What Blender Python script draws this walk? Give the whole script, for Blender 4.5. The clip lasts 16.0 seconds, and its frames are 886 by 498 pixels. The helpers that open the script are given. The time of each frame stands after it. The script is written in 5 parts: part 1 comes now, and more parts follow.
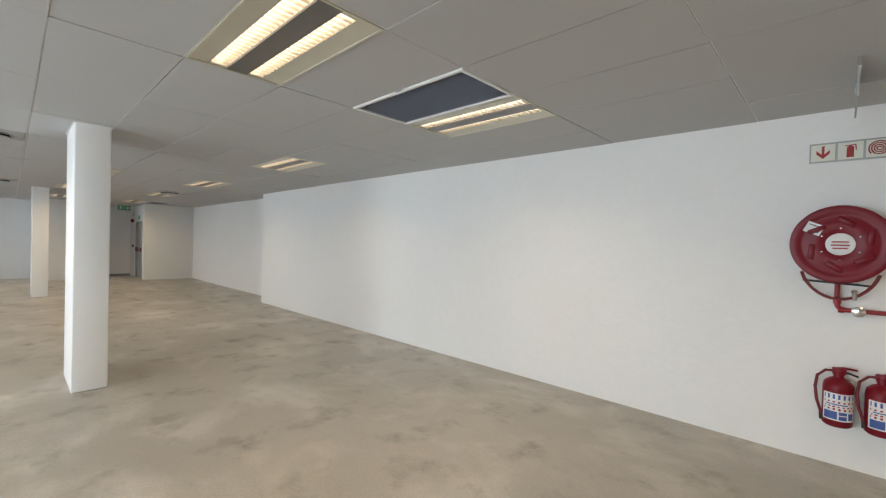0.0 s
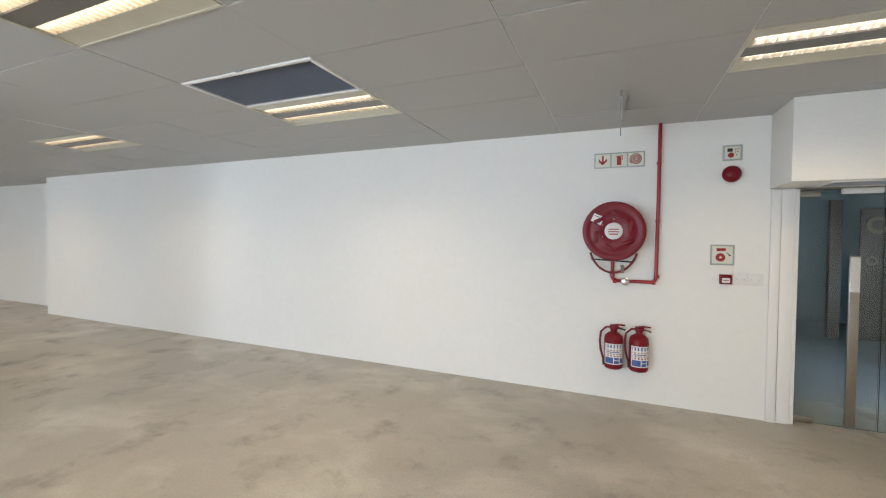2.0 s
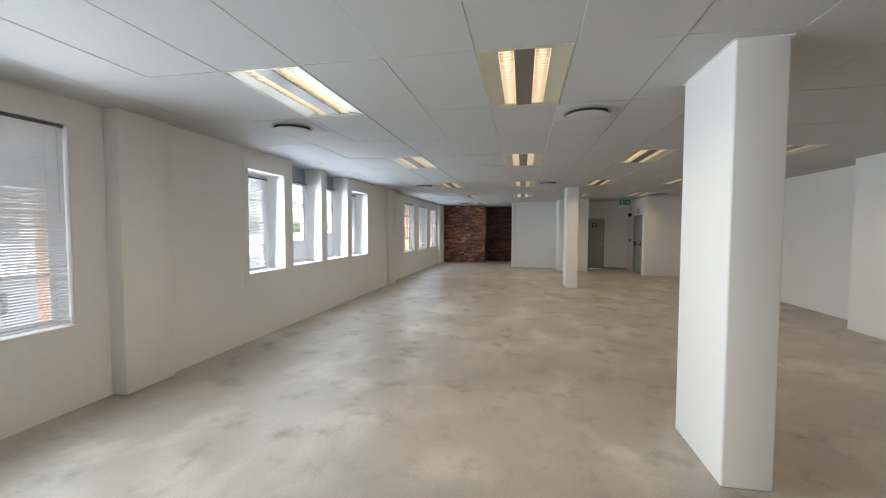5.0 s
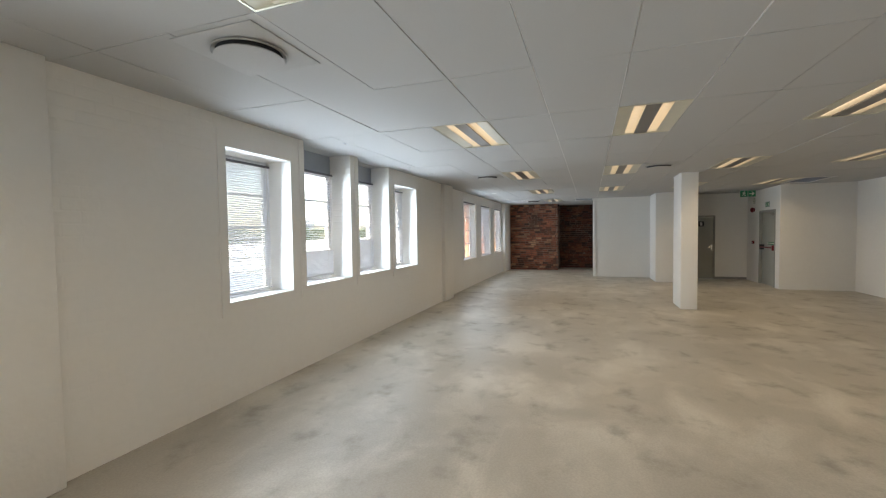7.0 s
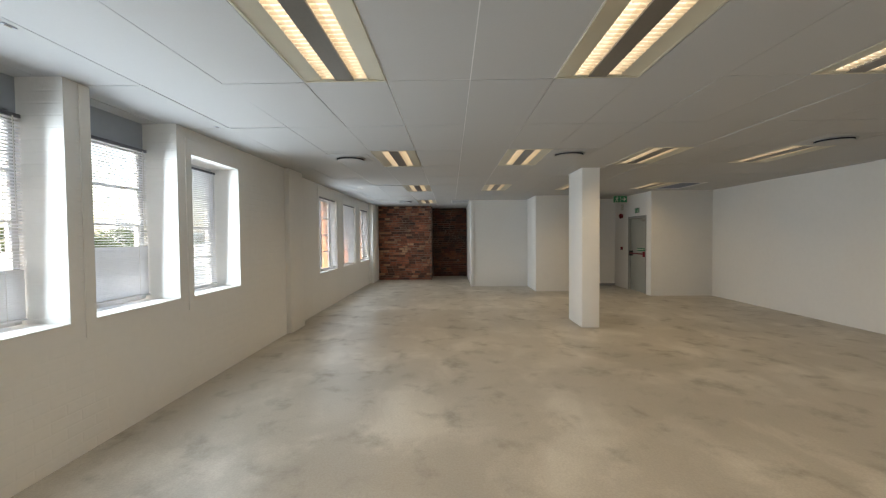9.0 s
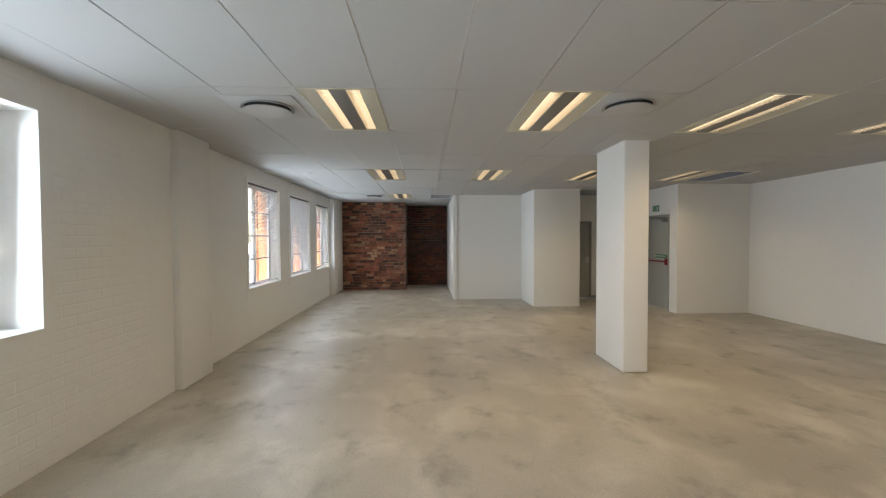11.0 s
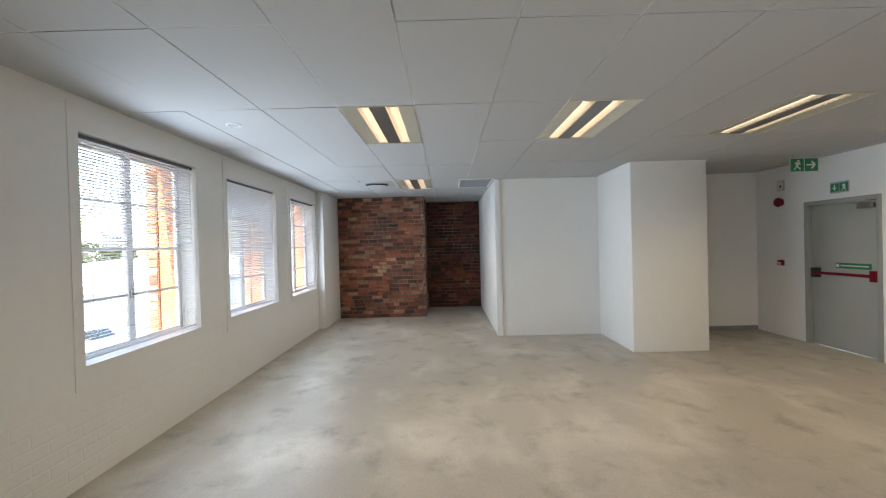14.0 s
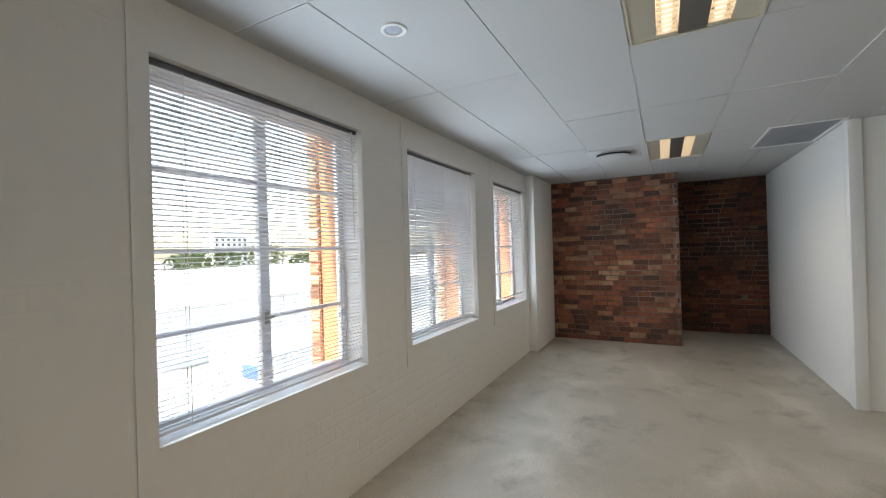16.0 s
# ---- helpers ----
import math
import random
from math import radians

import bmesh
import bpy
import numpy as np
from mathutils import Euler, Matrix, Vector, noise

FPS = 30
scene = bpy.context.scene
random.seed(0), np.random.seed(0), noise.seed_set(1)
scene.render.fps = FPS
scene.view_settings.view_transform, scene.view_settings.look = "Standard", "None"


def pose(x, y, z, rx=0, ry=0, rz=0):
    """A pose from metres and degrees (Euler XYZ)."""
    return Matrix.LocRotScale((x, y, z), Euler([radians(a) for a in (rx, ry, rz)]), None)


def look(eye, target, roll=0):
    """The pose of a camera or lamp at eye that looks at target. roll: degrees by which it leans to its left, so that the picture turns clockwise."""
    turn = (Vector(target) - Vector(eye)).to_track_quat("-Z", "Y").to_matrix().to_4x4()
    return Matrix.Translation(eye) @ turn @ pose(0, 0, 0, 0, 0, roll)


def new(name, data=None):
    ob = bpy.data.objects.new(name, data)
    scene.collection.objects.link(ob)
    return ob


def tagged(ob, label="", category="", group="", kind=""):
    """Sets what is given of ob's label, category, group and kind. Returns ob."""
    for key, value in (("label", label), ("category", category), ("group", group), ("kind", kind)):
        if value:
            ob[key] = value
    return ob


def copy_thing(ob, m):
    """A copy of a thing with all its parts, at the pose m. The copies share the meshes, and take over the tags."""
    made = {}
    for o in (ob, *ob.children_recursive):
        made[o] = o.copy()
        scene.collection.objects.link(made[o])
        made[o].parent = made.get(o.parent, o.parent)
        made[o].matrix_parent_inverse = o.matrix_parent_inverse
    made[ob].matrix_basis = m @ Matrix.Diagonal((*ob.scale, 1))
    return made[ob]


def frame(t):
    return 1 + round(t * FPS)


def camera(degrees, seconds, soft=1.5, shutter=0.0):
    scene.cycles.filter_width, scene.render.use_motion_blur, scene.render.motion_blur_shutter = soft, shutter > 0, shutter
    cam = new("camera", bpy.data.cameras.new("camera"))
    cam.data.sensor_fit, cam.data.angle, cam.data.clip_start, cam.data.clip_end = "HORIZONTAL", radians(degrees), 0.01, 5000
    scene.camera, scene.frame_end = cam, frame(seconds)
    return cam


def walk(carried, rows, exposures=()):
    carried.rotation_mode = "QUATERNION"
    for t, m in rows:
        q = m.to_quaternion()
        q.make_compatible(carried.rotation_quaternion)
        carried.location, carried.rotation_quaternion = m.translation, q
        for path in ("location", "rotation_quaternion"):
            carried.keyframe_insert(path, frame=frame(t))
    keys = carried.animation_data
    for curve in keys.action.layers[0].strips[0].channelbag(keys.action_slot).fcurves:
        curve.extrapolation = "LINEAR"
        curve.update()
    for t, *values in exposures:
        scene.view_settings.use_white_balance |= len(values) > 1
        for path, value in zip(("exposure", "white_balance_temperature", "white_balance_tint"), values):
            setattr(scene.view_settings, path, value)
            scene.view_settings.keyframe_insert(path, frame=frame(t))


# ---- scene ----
cam = camera(94.0, 16.0, soft=1.2)
PATH = [
    (0, (0.026, 0.422, 1.591), (-1.354, 1.87, 1.563), 1.6),
    (0.2, (0.07, 0.386, 1.585), (-1.079, 2.023, 1.56), 1.52),
    (0.5, (0.136, 0.331, 1.576), (-0.649, 2.17, 1.556), 1.4),
    (0.7, (0.176, 0.335, 1.574), (-0.377, 2.257, 1.562), 1.28),
    (1, (0.236, 0.342, 1.572), (-0.055, 2.321, 1.571), 1.1),
    (1.2, (0.244, 0.337, 1.571), (0.051, 2.327, 1.563), 0.9),
    (1.4, (0.251, 0.332, 1.57), (0.063, 2.323, 1.555), 0.7),
    (1.5, (0.255, 0.329, 1.57), (0.025, 2.316, 1.551), 0.6),
    (1.7, (0.189, 0.318, 1.568), (-0.181, 2.283, 1.538), 0.64),
    (2, (0.089, 0.301, 1.565), (-0.693, 2.141, 1.518), 0.7),
    (2.1, (0.018, 0.304, 1.566), (-0.896, 2.081, 1.501), 1.2),
    (2.5, (-0.286, 0.307, 1.561), (-1.755, 1.663, 1.512), 1.0),
    (3, (-0.721, 0.237, 1.604), (-2.505, 1.139, 1.554), 0.6),
    (3.5, (-1.204, 0.099, 1.602), (-3.103, 0.725, 1.535), -0.4),
    (4, (-1.68, -0.005, 1.585), (-3.644, 0.369, 1.535), -0.6),
    (4.5, (-2.185, -0.146, 1.588), (-4.184, -0.11, 1.524), -0.1),
    (5, (-2.67, -0.355, 1.576), (-4.632, -0.732, 1.479), 0.1),
    (5.2, (-2.858, -0.419, 1.546), (-4.775, -0.98, 1.448), 0.0),
    (7.3, (-5.157, -0.988, 1.587), (-7.04, -1.658, 1.508), -0.8),
    (7.5, (-5.379, -1.051, 1.592), (-7.299, -1.606, 1.524), -0.7),
    (8, (-5.967, -1.154, 1.553), (-7.94, -1.478, 1.486), -0.4),
    (8.5, (-6.526, -1.313, 1.552), (-8.519, -1.47, 1.49), -0.4),
    (9, (-7.076, -1.405, 1.554), (-9.075, -1.443, 1.495), -0.5),
    (9.5, (-7.645, -1.444, 1.564), (-9.644, -1.423, 1.504), -0.2),
    (10, (-8.208, -1.503, 1.59), (-10.206, -1.431, 1.526), -0.2),
    (10.2, (-8.428, -1.482, 1.56), (-10.426, -1.397, 1.508), -0.2),
    (12.3, (-10.939, -1.555, 1.574), (-12.938, -1.492, 1.53), -0.3),
    (12.5, (-11.171, -1.604, 1.586), (-13.17, -1.552, 1.536), -0.6),
    (13, (-11.757, -1.573, 1.578), (-13.756, -1.548, 1.528), -1.7),
    (13.5, (-12.316, -1.575, 1.576), (-14.316, -1.544, 1.532), -1.3),
    (14, (-12.863, -1.639, 1.586), (-14.863, -1.653, 1.566), -1.5),
    (14.5, (-13.422, -1.732, 1.613), (-15.414, -1.912, 1.605), -2.0),
    (15, (-13.916, -1.983, 1.6), (-15.865, -2.427, 1.58), -2.2),
    (15.5, (-14.361, -2.15, 1.575), (-16.23, -2.862, 1.561), -1.7),
    (16, (-14.766, -2.316, 1.587), (-16.531, -3.258, 1.591), -1.7),
]
walk(cam, [(t, look(eye, target, roll)) for t, eye, target, roll in PATH],
     exposures=[(0.0, 3.2, 6600, 10), (0.6, 3.4, 6600, 10), (2.2, 3.4, 6500, 10), (3.0, 3.15, 6400, 10), (3.5, 3.05, 6500, 10), (5.0, 2.85, 6750, 10), (7.5, 2.86, 7100, 10), (8.5, 2.78, 7200, 10), (10.0, 2.84, 7500, 10), (12.5, 3.25, 6500, 10), (14.0, 3.3, 6650, 10), (15.0, 3.05, 7000, 10), (16.0, 2.85, 6950, 10)])

# ---- world, sun ----
world = bpy.data.worlds.new("world")
scene.world = world
world.use_nodes = True
SKY = world.node_tree.nodes.new("ShaderNodeTexSky")
SKY.sky_type, SKY.sun_disc = "NISHITA", False
SKY.sun_elevation, SKY.sun_rotation = radians(58), radians(98)
SKY.dust_density, SKY.air_density = 2.5, 1.3
BACK = world.node_tree.nodes["Background"]
BACK.inputs["Strength"].default_value = 0.15
world.node_tree.links.new(SKY.outputs[0], BACK.inputs["Color"])
sun = new("sun", bpy.data.lights.new("sun", "SUN"))
sun.data.energy, sun.data.angle, sun.data.color = 2.4, radians(0.5), (1.0, 0.95, 0.88)
sun.matrix_world = look((12.5 * math.cos(radians(8)), -12.5 * math.sin(radians(8)), 20), (0, 0, 0))
TUBE_GLOW, SKYLIGHT, DOWNLIGHT = 0.19, 4.6, 1.15
# daylight standing in each window opening: middle, width, sill, head, lamp plane
for x, width, sill, head, plane in ((-4.87, 1.36, 0.73, 2.45, -4.08), (-2.93, 1.36, 0.73, 2.45, -4.08), (-0.98, 1.36, 0.73, 2.45, -4.08),
                                    (-8.22, 0.86, 0.94, 2.38, -4.25), (-9.40, 0.96, 0.96, 2.40, -4.25), (-10.60, 0.92, 0.96, 2.40, -4.25), (-11.78, 0.90, 0.95, 2.38, -4.25),
                                    (-16.37, 1.35, 0.80, 2.43, -4.15), (-18.32, 1.38, 0.80, 2.43, -4.15), (-20.20, 1.26, 0.80, 2.42, -4.15)):
    sky_lamp = new("skylight", bpy.data.lights.new("skylight", "AREA"))
    sky_lamp.data.shape, sky_lamp.data.size, sky_lamp.data.size_y = "RECTANGLE", width * 0.94, head - sill - 0.06
    sky_lamp.data.spread = radians(140 if x > -6 else 168)
    sky_lamp.data.energy, sky_lamp.data.color = SKYLIGHT * width * (1.1 if x > -6 else 0.5 if x < -17.5 else 0.60 if x < -13 else 0.75), (0.76, 0.88, 1.0) if x > -6 else (0.66, 0.82, 1.0)
    at = Vector((x, plane, (sill + head) / 2))
    sky_lamp.matrix_world = look(at, at + Vector((0, 0.95, -0.12 if x > -6 else -0.04)))

# ---- materials ----


def mat(name, base, rough=0.6, metal=0.0, grain=0.0, grain_size=20.0, stain=0.0, stain_size=1.5, bump=0.0, bump_size=60.0,
        tint=None, island=0.0, spec=0.5):
    """Principled surface with colour variation at two scales and fine relief, in object-space metres."""
    m = bpy.data.materials.new(name)
    m.use_nodes = True
    nt = m.node_tree
    p = nt.nodes["Principled BSDF"]
    p.inputs["Roughness"].default_value, p.inputs["Metallic"].default_value = rough, metal
    p.inputs["Specular IOR Level"].default_value = spec
    geo = nt.nodes.new("ShaderNodeNewGeometry")
    col = nt.nodes.new("ShaderNodeRGB")
    col.outputs[0].default_value = (*base, 1)
    out = col.outputs[0]

    def noise_mix(out, size, amount, other, detail):
        n = nt.nodes.new("ShaderNodeTexNoise")
        n.inputs["Scale"].default_value, n.inputs["Detail"].default_value = size, detail
        nt.links.new(geo.outputs["Position"], n.inputs["Vector"])
        r = nt.nodes.new("ShaderNodeMapRange")
        r.inputs["From Min"].default_value, r.inputs["From Max"].default_value = 0.35, 0.7
        r.inputs["To Max"].default_value = amount
        nt.links.new(n.outputs["Fac"], r.inputs["Value"])
        mx = nt.nodes.new("ShaderNodeMix")
        mx.data_type = "RGBA"
        nt.links.new(r.outputs["Result"], mx.inputs[0])
        nt.links.new(out, mx.inputs[6])
        mx.inputs[7].default_value = (*other, 1)
        return mx.outputs[2]

    dark = tint or tuple(c * 0.55 for c in base)
    if stain:
        out = noise_mix(out, stain_size, stain, dark, 5)
    if grain:
        out = noise_mix(out, grain_size, grain, tuple(c * 0.6 for c in base), 4)
    nt.links.new(out, p.inputs["Base Color"])
    if bump:
        n = nt.nodes.new("ShaderNodeTexNoise")
        n.inputs["Scale"].default_value, n.inputs["Detail"].default_value = bump_size, 4
        nt.links.new(geo.outputs["Position"], n.inputs["Vector"])
        b = nt.nodes.new("ShaderNodeBump")
        b.inputs["Strength"].default_value, b.inputs["Distance"].default_value = bump, 0.01
        nt.links.new(n.outputs["Fac"], b.inputs["Height"])
        nt.links.new(b.outputs["Normal"], p.inputs["Normal"])
    return m


def glow(name, colour, strength):
    m = bpy.data.materials.new(name)
    m.use_nodes = True
    p = m.node_tree.nodes["Principled BSDF"]
    p.inputs["Base Color"].default_value = (*colour, 1)
    p.inputs["Emission Color"].default_value = (*colour, 1)
    p.inputs["Emission Strength"].default_value = strength
    return m


def glass_mat(name, tint=(1, 1, 1), rough=0.0):
    m = bpy.data.materials.new(name)
    m.use_nodes = True
    p = m.node_tree.nodes["Principled BSDF"]
    p.inputs["Base Color"].default_value = (*tint, 1)
    p.inputs["Transmission Weight"].default_value, p.inputs["Roughness"].default_value = 1.0, rough
    p.inputs["IOR"].default_value = 1.45
    return m


def concrete():
    """Bare screed: pale trowel smears and darker grey-brown patches stretched along the room."""
    m = mat("bare_concrete", (0.30, 0.275, 0.235), 0.55)
    nt = m.node_tree
    p = nt.nodes["Principled BSDF"]
    geo = nt.nodes.new("ShaderNodeNewGeometry")

    def field(sx, sy, scale, detail, warp, lo, hi, rough=0.55):
        mp = nt.nodes.new("ShaderNodeMapping")
        mp.inputs["Scale"].default_value = (sx, sy, 1)
        nt.links.new(geo.outputs["Position"], mp.inputs["Vector"])
        n = nt.nodes.new("ShaderNodeTexNoise")
        n.inputs["Scale"].default_value, n.inputs["Detail"].default_value = scale, detail
        n.inputs["Distortion"].default_value, n.inputs["Roughness"].default_value = warp, rough
        nt.links.new(mp.outputs[0], n.inputs["Vector"])
        r = nt.nodes.new("ShaderNodeMapRange")
        r.interpolation_type = "SMOOTHSTEP"
        r.inputs["From Min"].default_value, r.inputs["From Max"].default_value = lo, hi
        nt.links.new(n.outputs["Fac"], r.inputs["Value"])
        return r.outputs["Result"], n.outputs["Fac"]

    def over(a, colour, fac, amount):
        k = nt.nodes.new("ShaderNodeMath")
        k.operation, k.inputs[1].default_value = "MULTIPLY", amount
        nt.links.new(fac, k.inputs[0])
        mx = nt.nodes.new("ShaderNodeMix")
        mx.data_type = "RGBA"
        nt.links.new(k.outputs[0], mx.inputs[0])
        nt.links.new(a, mx.inputs[6])
        mx.inputs[7].default_value = (*colour, 1)
        return mx.outputs[2]

    base = nt.nodes.new("ShaderNodeRGB")
    base.outputs[0].default_value = (0.415, 0.388, 0.338, 1)
    c = base.outputs[0]
    broad, _ = field(1, 1, 0.5, 5, 0.3, 0.38, 0.68)
    smear, _ = field(0.9, 1.2, 1.2, 6, 0.35, 0.44, 0.74, 0.55)
    patch, _ = field(1, 1, 2.6, 8, 0.15, 0.50, 0.78, 0.62)
    spots, _ = field(1, 1, 9, 5, 0.3, 0.62, 0.74)
    fine, finefac = field(1, 1, 60, 5, 0.0, 0.3, 0.7)
    c = over(c, (0.28, 0.264, 0.232), broad, 0.45)
    c = over(c, (0.60, 0.575, 0.515), smear, 0.85)
    c = over(c, (0.18, 0.168, 0.146), patch, 0.58)
    c = over(c, (0.16, 0.145, 0.12), spots, 0.18)
    c = over(c, (0.21, 0.19, 0.16), fine, 0.22)
    nt.links.new(c, p.inputs["Base Color"])
    r = nt.nodes.new("ShaderNodeMapRange")
    r.inputs["To Min"].default_value, r.inputs["To Max"].default_value = 0.36, 0.66
    nt.links.new(patch, r.inputs["Value"])
    nt.links.new(r.outputs["Result"], p.inputs["Roughness"])
    b = nt.nodes.new("ShaderNodeBump")
    b.inputs["Strength"].default_value, b.inputs["Distance"].default_value = 0.25, 0.006
    nt.links.new(finefac, b.inputs["Height"])
    nt.links.new(b.outputs["Normal"], p.inputs["Normal"])
    return m


def brick_mat(name, stops, value=1.0):
    """Brick clay: one colour a brick by the object's random number, with soot and chipped grain."""
    m = mat(name, (0.2, 0.08, 0.05), 0.85, bump=0.6, bump_size=45)
    nt = m.node_tree
    p = nt.nodes["Principled BSDF"]
    info = nt.nodes.new("ShaderNodeObjectInfo")
    ramp = nt.nodes.new("ShaderNodeValToRGB")
    ramp.color_ramp.interpolation = "LINEAR"
    el = ramp.color_ramp.elements
    while len(el) < len(stops):
        el.new(0.5)
    for e, (pos, colour) in zip(el, stops):
        e.position, e.color = pos, (*[c * value for c in colour], 1)
    nt.links.new(info.outputs["Random"], ramp.inputs[0])
    geo = nt.nodes.new("ShaderNodeNewGeometry")
    out = ramp.outputs[0]
    for size, lo, hi, dark, amount in ((1.3, 0.42, 0.66, (0.035, 0.020, 0.014), 0.8), (14, 0.45, 0.75, (0.05, 0.022, 0.014), 0.6), (38, 0.5, 0.75, (0.24, 0.15, 0.11), 0.4)):
        n = nt.nodes.new("ShaderNodeTexNoise")
        n.inputs["Scale"].default_value, n.inputs["Detail"].default_value = size, 5
        nt.links.new(geo.outputs["Position"], n.inputs["Vector"])
        r = nt.nodes.new("ShaderNodeMapRange")
        r.inputs["From Min"].default_value, r.inputs["From Max"].default_value, r.inputs["To Max"].default_value = lo, hi, amount
        nt.links.new(n.outputs["Fac"], r.inputs["Value"])
        mx = nt.nodes.new("ShaderNodeMix")
        mx.data_type = "RGBA"
        nt.links.new(r.outputs["Result"], mx.inputs[0])
        nt.links.new(out, mx.inputs[6])
        mx.inputs[7].default_value = (*dark, 1)
        out = mx.outputs[2]
    nt.links.new(out, p.inputs["Base Color"])
    return m


PAINT = mat("white_wall_paint", (0.80, 0.79, 0.765), 0.62, stain=0.10, stain_size=0.9, tint=(0.62, 0.60, 0.56), grain=0.05, grain_size=14, bump=0.18, bump_size=28)


def painted_brick():
    """White paint over old brickwork: the courses show through as faint relief."""
    m = mat("white_painted_brickwork", (0.80, 0.79, 0.765), 0.6, stain=0.10, stain_size=0.9, tint=(0.62, 0.60, 0.56), grain=0.05, grain_size=14, bump=0.2, bump_size=20)
    nt = m.node_tree
    geo = nt.nodes.new("ShaderNodeNewGeometry")
    turn = nt.nodes.new("ShaderNodeMapping")
    turn.inputs["Rotation"].default_value = (radians(-90), 0, 0)
    nt.links.new(geo.outputs["Position"], turn.inputs["Vector"])
    wob = nt.nodes.new("ShaderNodeTexNoise")
    wob.inputs["Scale"].default_value = 1.1
    nt.links.new(geo.outputs["Position"], wob.inputs["Vector"])
    bk = nt.nodes.new("ShaderNodeTexBrick")
    bk.inputs["Scale"].default_value, bk.inputs["Brick Width"].default_value, bk.inputs["Row Height"].default_value = 1.0, 0.232, 0.0835
    bk.inputs["Mortar Size"].default_value, bk.inputs["Mortar Smooth"].default_value = 0.010, 0.8
    nt.links.new(turn.outputs[0], bk.inputs["Vector"])
    worn = nt.nodes.new("ShaderNodeMapRange")
    worn.inputs["From Min"].default_value, worn.inputs["From Max"].default_value = 0.42, 0.62
    worn.inputs["To Max"].default_value = 0.30
    nt.links.new(wob.outputs["Fac"], worn.inputs["Value"])
    b = nt.nodes.new("ShaderNodeBump")
    b.invert = True
    b.inputs["Distance"].default_value = 0.006
    nt.links.new(worn.outputs["Result"], b.inputs["Strength"])
    nt.links.new(bk.outputs["Fac"], b.inputs["Height"])
    p = nt.nodes["Principled BSDF"]
    nt.links.new(p.inputs["Normal"].links[0].from_socket, b.inputs["Normal"])
    nt.links.new(b.outputs["Normal"], p.inputs["Normal"])
    return m


PAINT_SOUTH = painted_brick()
COLUMN_PAINT = mat("white_column_paint", (0.81, 0.80, 0.775), 0.55, stain=0.08, stain_size=1.4, tint=(0.66, 0.64, 0.60), bump=0.12, bump_size=40)
TRIM_PAINT = mat("white_gloss_trim", (0.80, 0.79, 0.77), 0.4, stain=0.1, stain_size=3, tint=(0.65, 0.63, 0.6), bump=0.08, bump_size=50)
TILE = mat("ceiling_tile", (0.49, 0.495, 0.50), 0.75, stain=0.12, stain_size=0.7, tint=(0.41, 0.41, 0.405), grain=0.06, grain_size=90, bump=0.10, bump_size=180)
TBAR = mat("ceiling_grid_metal", (0.80, 0.80, 0.80), 0.5, grain=0.1, grain_size=30)
SCREED = concrete()
SKIRT = mat("grey_skirting", (0.28, 0.28, 0.28), 0.5, stain=0.3, stain_size=5)
FRAME_WHITE = mat("white_steel_frame", (0.74, 0.75, 0.76), 0.42, stain=0.15, stain_size=6, bump=0.05)
SLAT = mat("aluminium_slat", (0.82, 0.83, 0.86), 0.35, stain=0.12, stain_size=4, spec=0.4)
HEAD = mat("dark_blind_headrail", (0.12, 0.125, 0.15), 0.45, stain=0.2, stain_size=8)
CORD = mat("white_cord", (0.75, 0.74, 0.72), 0.8, grain=0.2, grain_size=200)
GREYPANEL = mat("grey_blue_head_panel", (0.34, 0.38, 0.43), 0.5, stain=0.25, stain_size=3)
GLASS = glass_mat("window_glass")
DOORGLASS = glass_mat("door_glass", (0.72, 0.85, 0.88))
STEEL = mat("brushed_steel", (0.42, 0.39, 0.35), 0.33, metal=1.0, grain=0.25, grain_size=120)
CHROME = mat("chrome", (0.75, 0.75, 0.76), 0.16, metal=1.0, grain=0.1, grain_size=60)
BRICK = brick_mat("old_red_brick", [(0.0, (0.04, 0.020, 0.016)), (0.25, (0.11, 0.035, 0.018)), (0.5, (0.24, 0.070, 0.035)), (0.8, (0.30, 0.105, 0.052)), (1.0, (0.40, 0.23, 0.13))], 1.1)
# darker, redder stops for the alcove back and the return of the breast
BRICK_DARK = brick_mat("dark_red_brick", [(0.0, (0.03, 0.012, 0.009)), (0.3, (0.10, 0.020, 0.011)), (0.6, (0.17, 0.036, 0.017)), (0.85, (0.21, 0.055, 0.024)), (1.0, (0.25, 0.09, 0.04))], 0.85)
MORTAR = mat("dark_mortar", (0.055, 0.032, 0.024), 0.95, stain=0.8, stain_size=1.7, tint=(0.40, 0.30, 0.24), grain=0.4, grain_size=60, bump=0.5, bump_size=70)
RED = mat("red_enamel", (0.175, 0.006, 0.014), 0.36, stain=0.25, stain_size=7, tint=(0.11, 0.005, 0.010), bump=0.03, spec=0.25)
RED_PIPE = mat("red_pipe_paint", (0.30, 0.014, 0.020), 0.35, stain=0.25, stain_size=9, tint=(0.22, 0.012, 0.015))
RED_SIGN = mat("red_sign_ink", (0.32, 0.018, 0.016), 0.5, grain=0.1)
RUBBER = mat("black_rubber", (0.025, 0.025, 0.027), 0.6, grain=0.2)
HOSE = mat("dark_red_hose", (0.16, 0.012, 0.016), 0.5, grain=0.3, grain_size=60)
CREAM = mat("photoluminescent_cream", (0.70, 0.70, 0.60), 0.5, stain=0.15, stain_size=12)
LABELWHITE = mat("white_label", (0.72, 0.72, 0.72), 0.5, stain=0.1, stain_size=30)
LABELBLUE = mat("blue_label", (0.05, 0.10, 0.32), 0.5, grain=0.2)
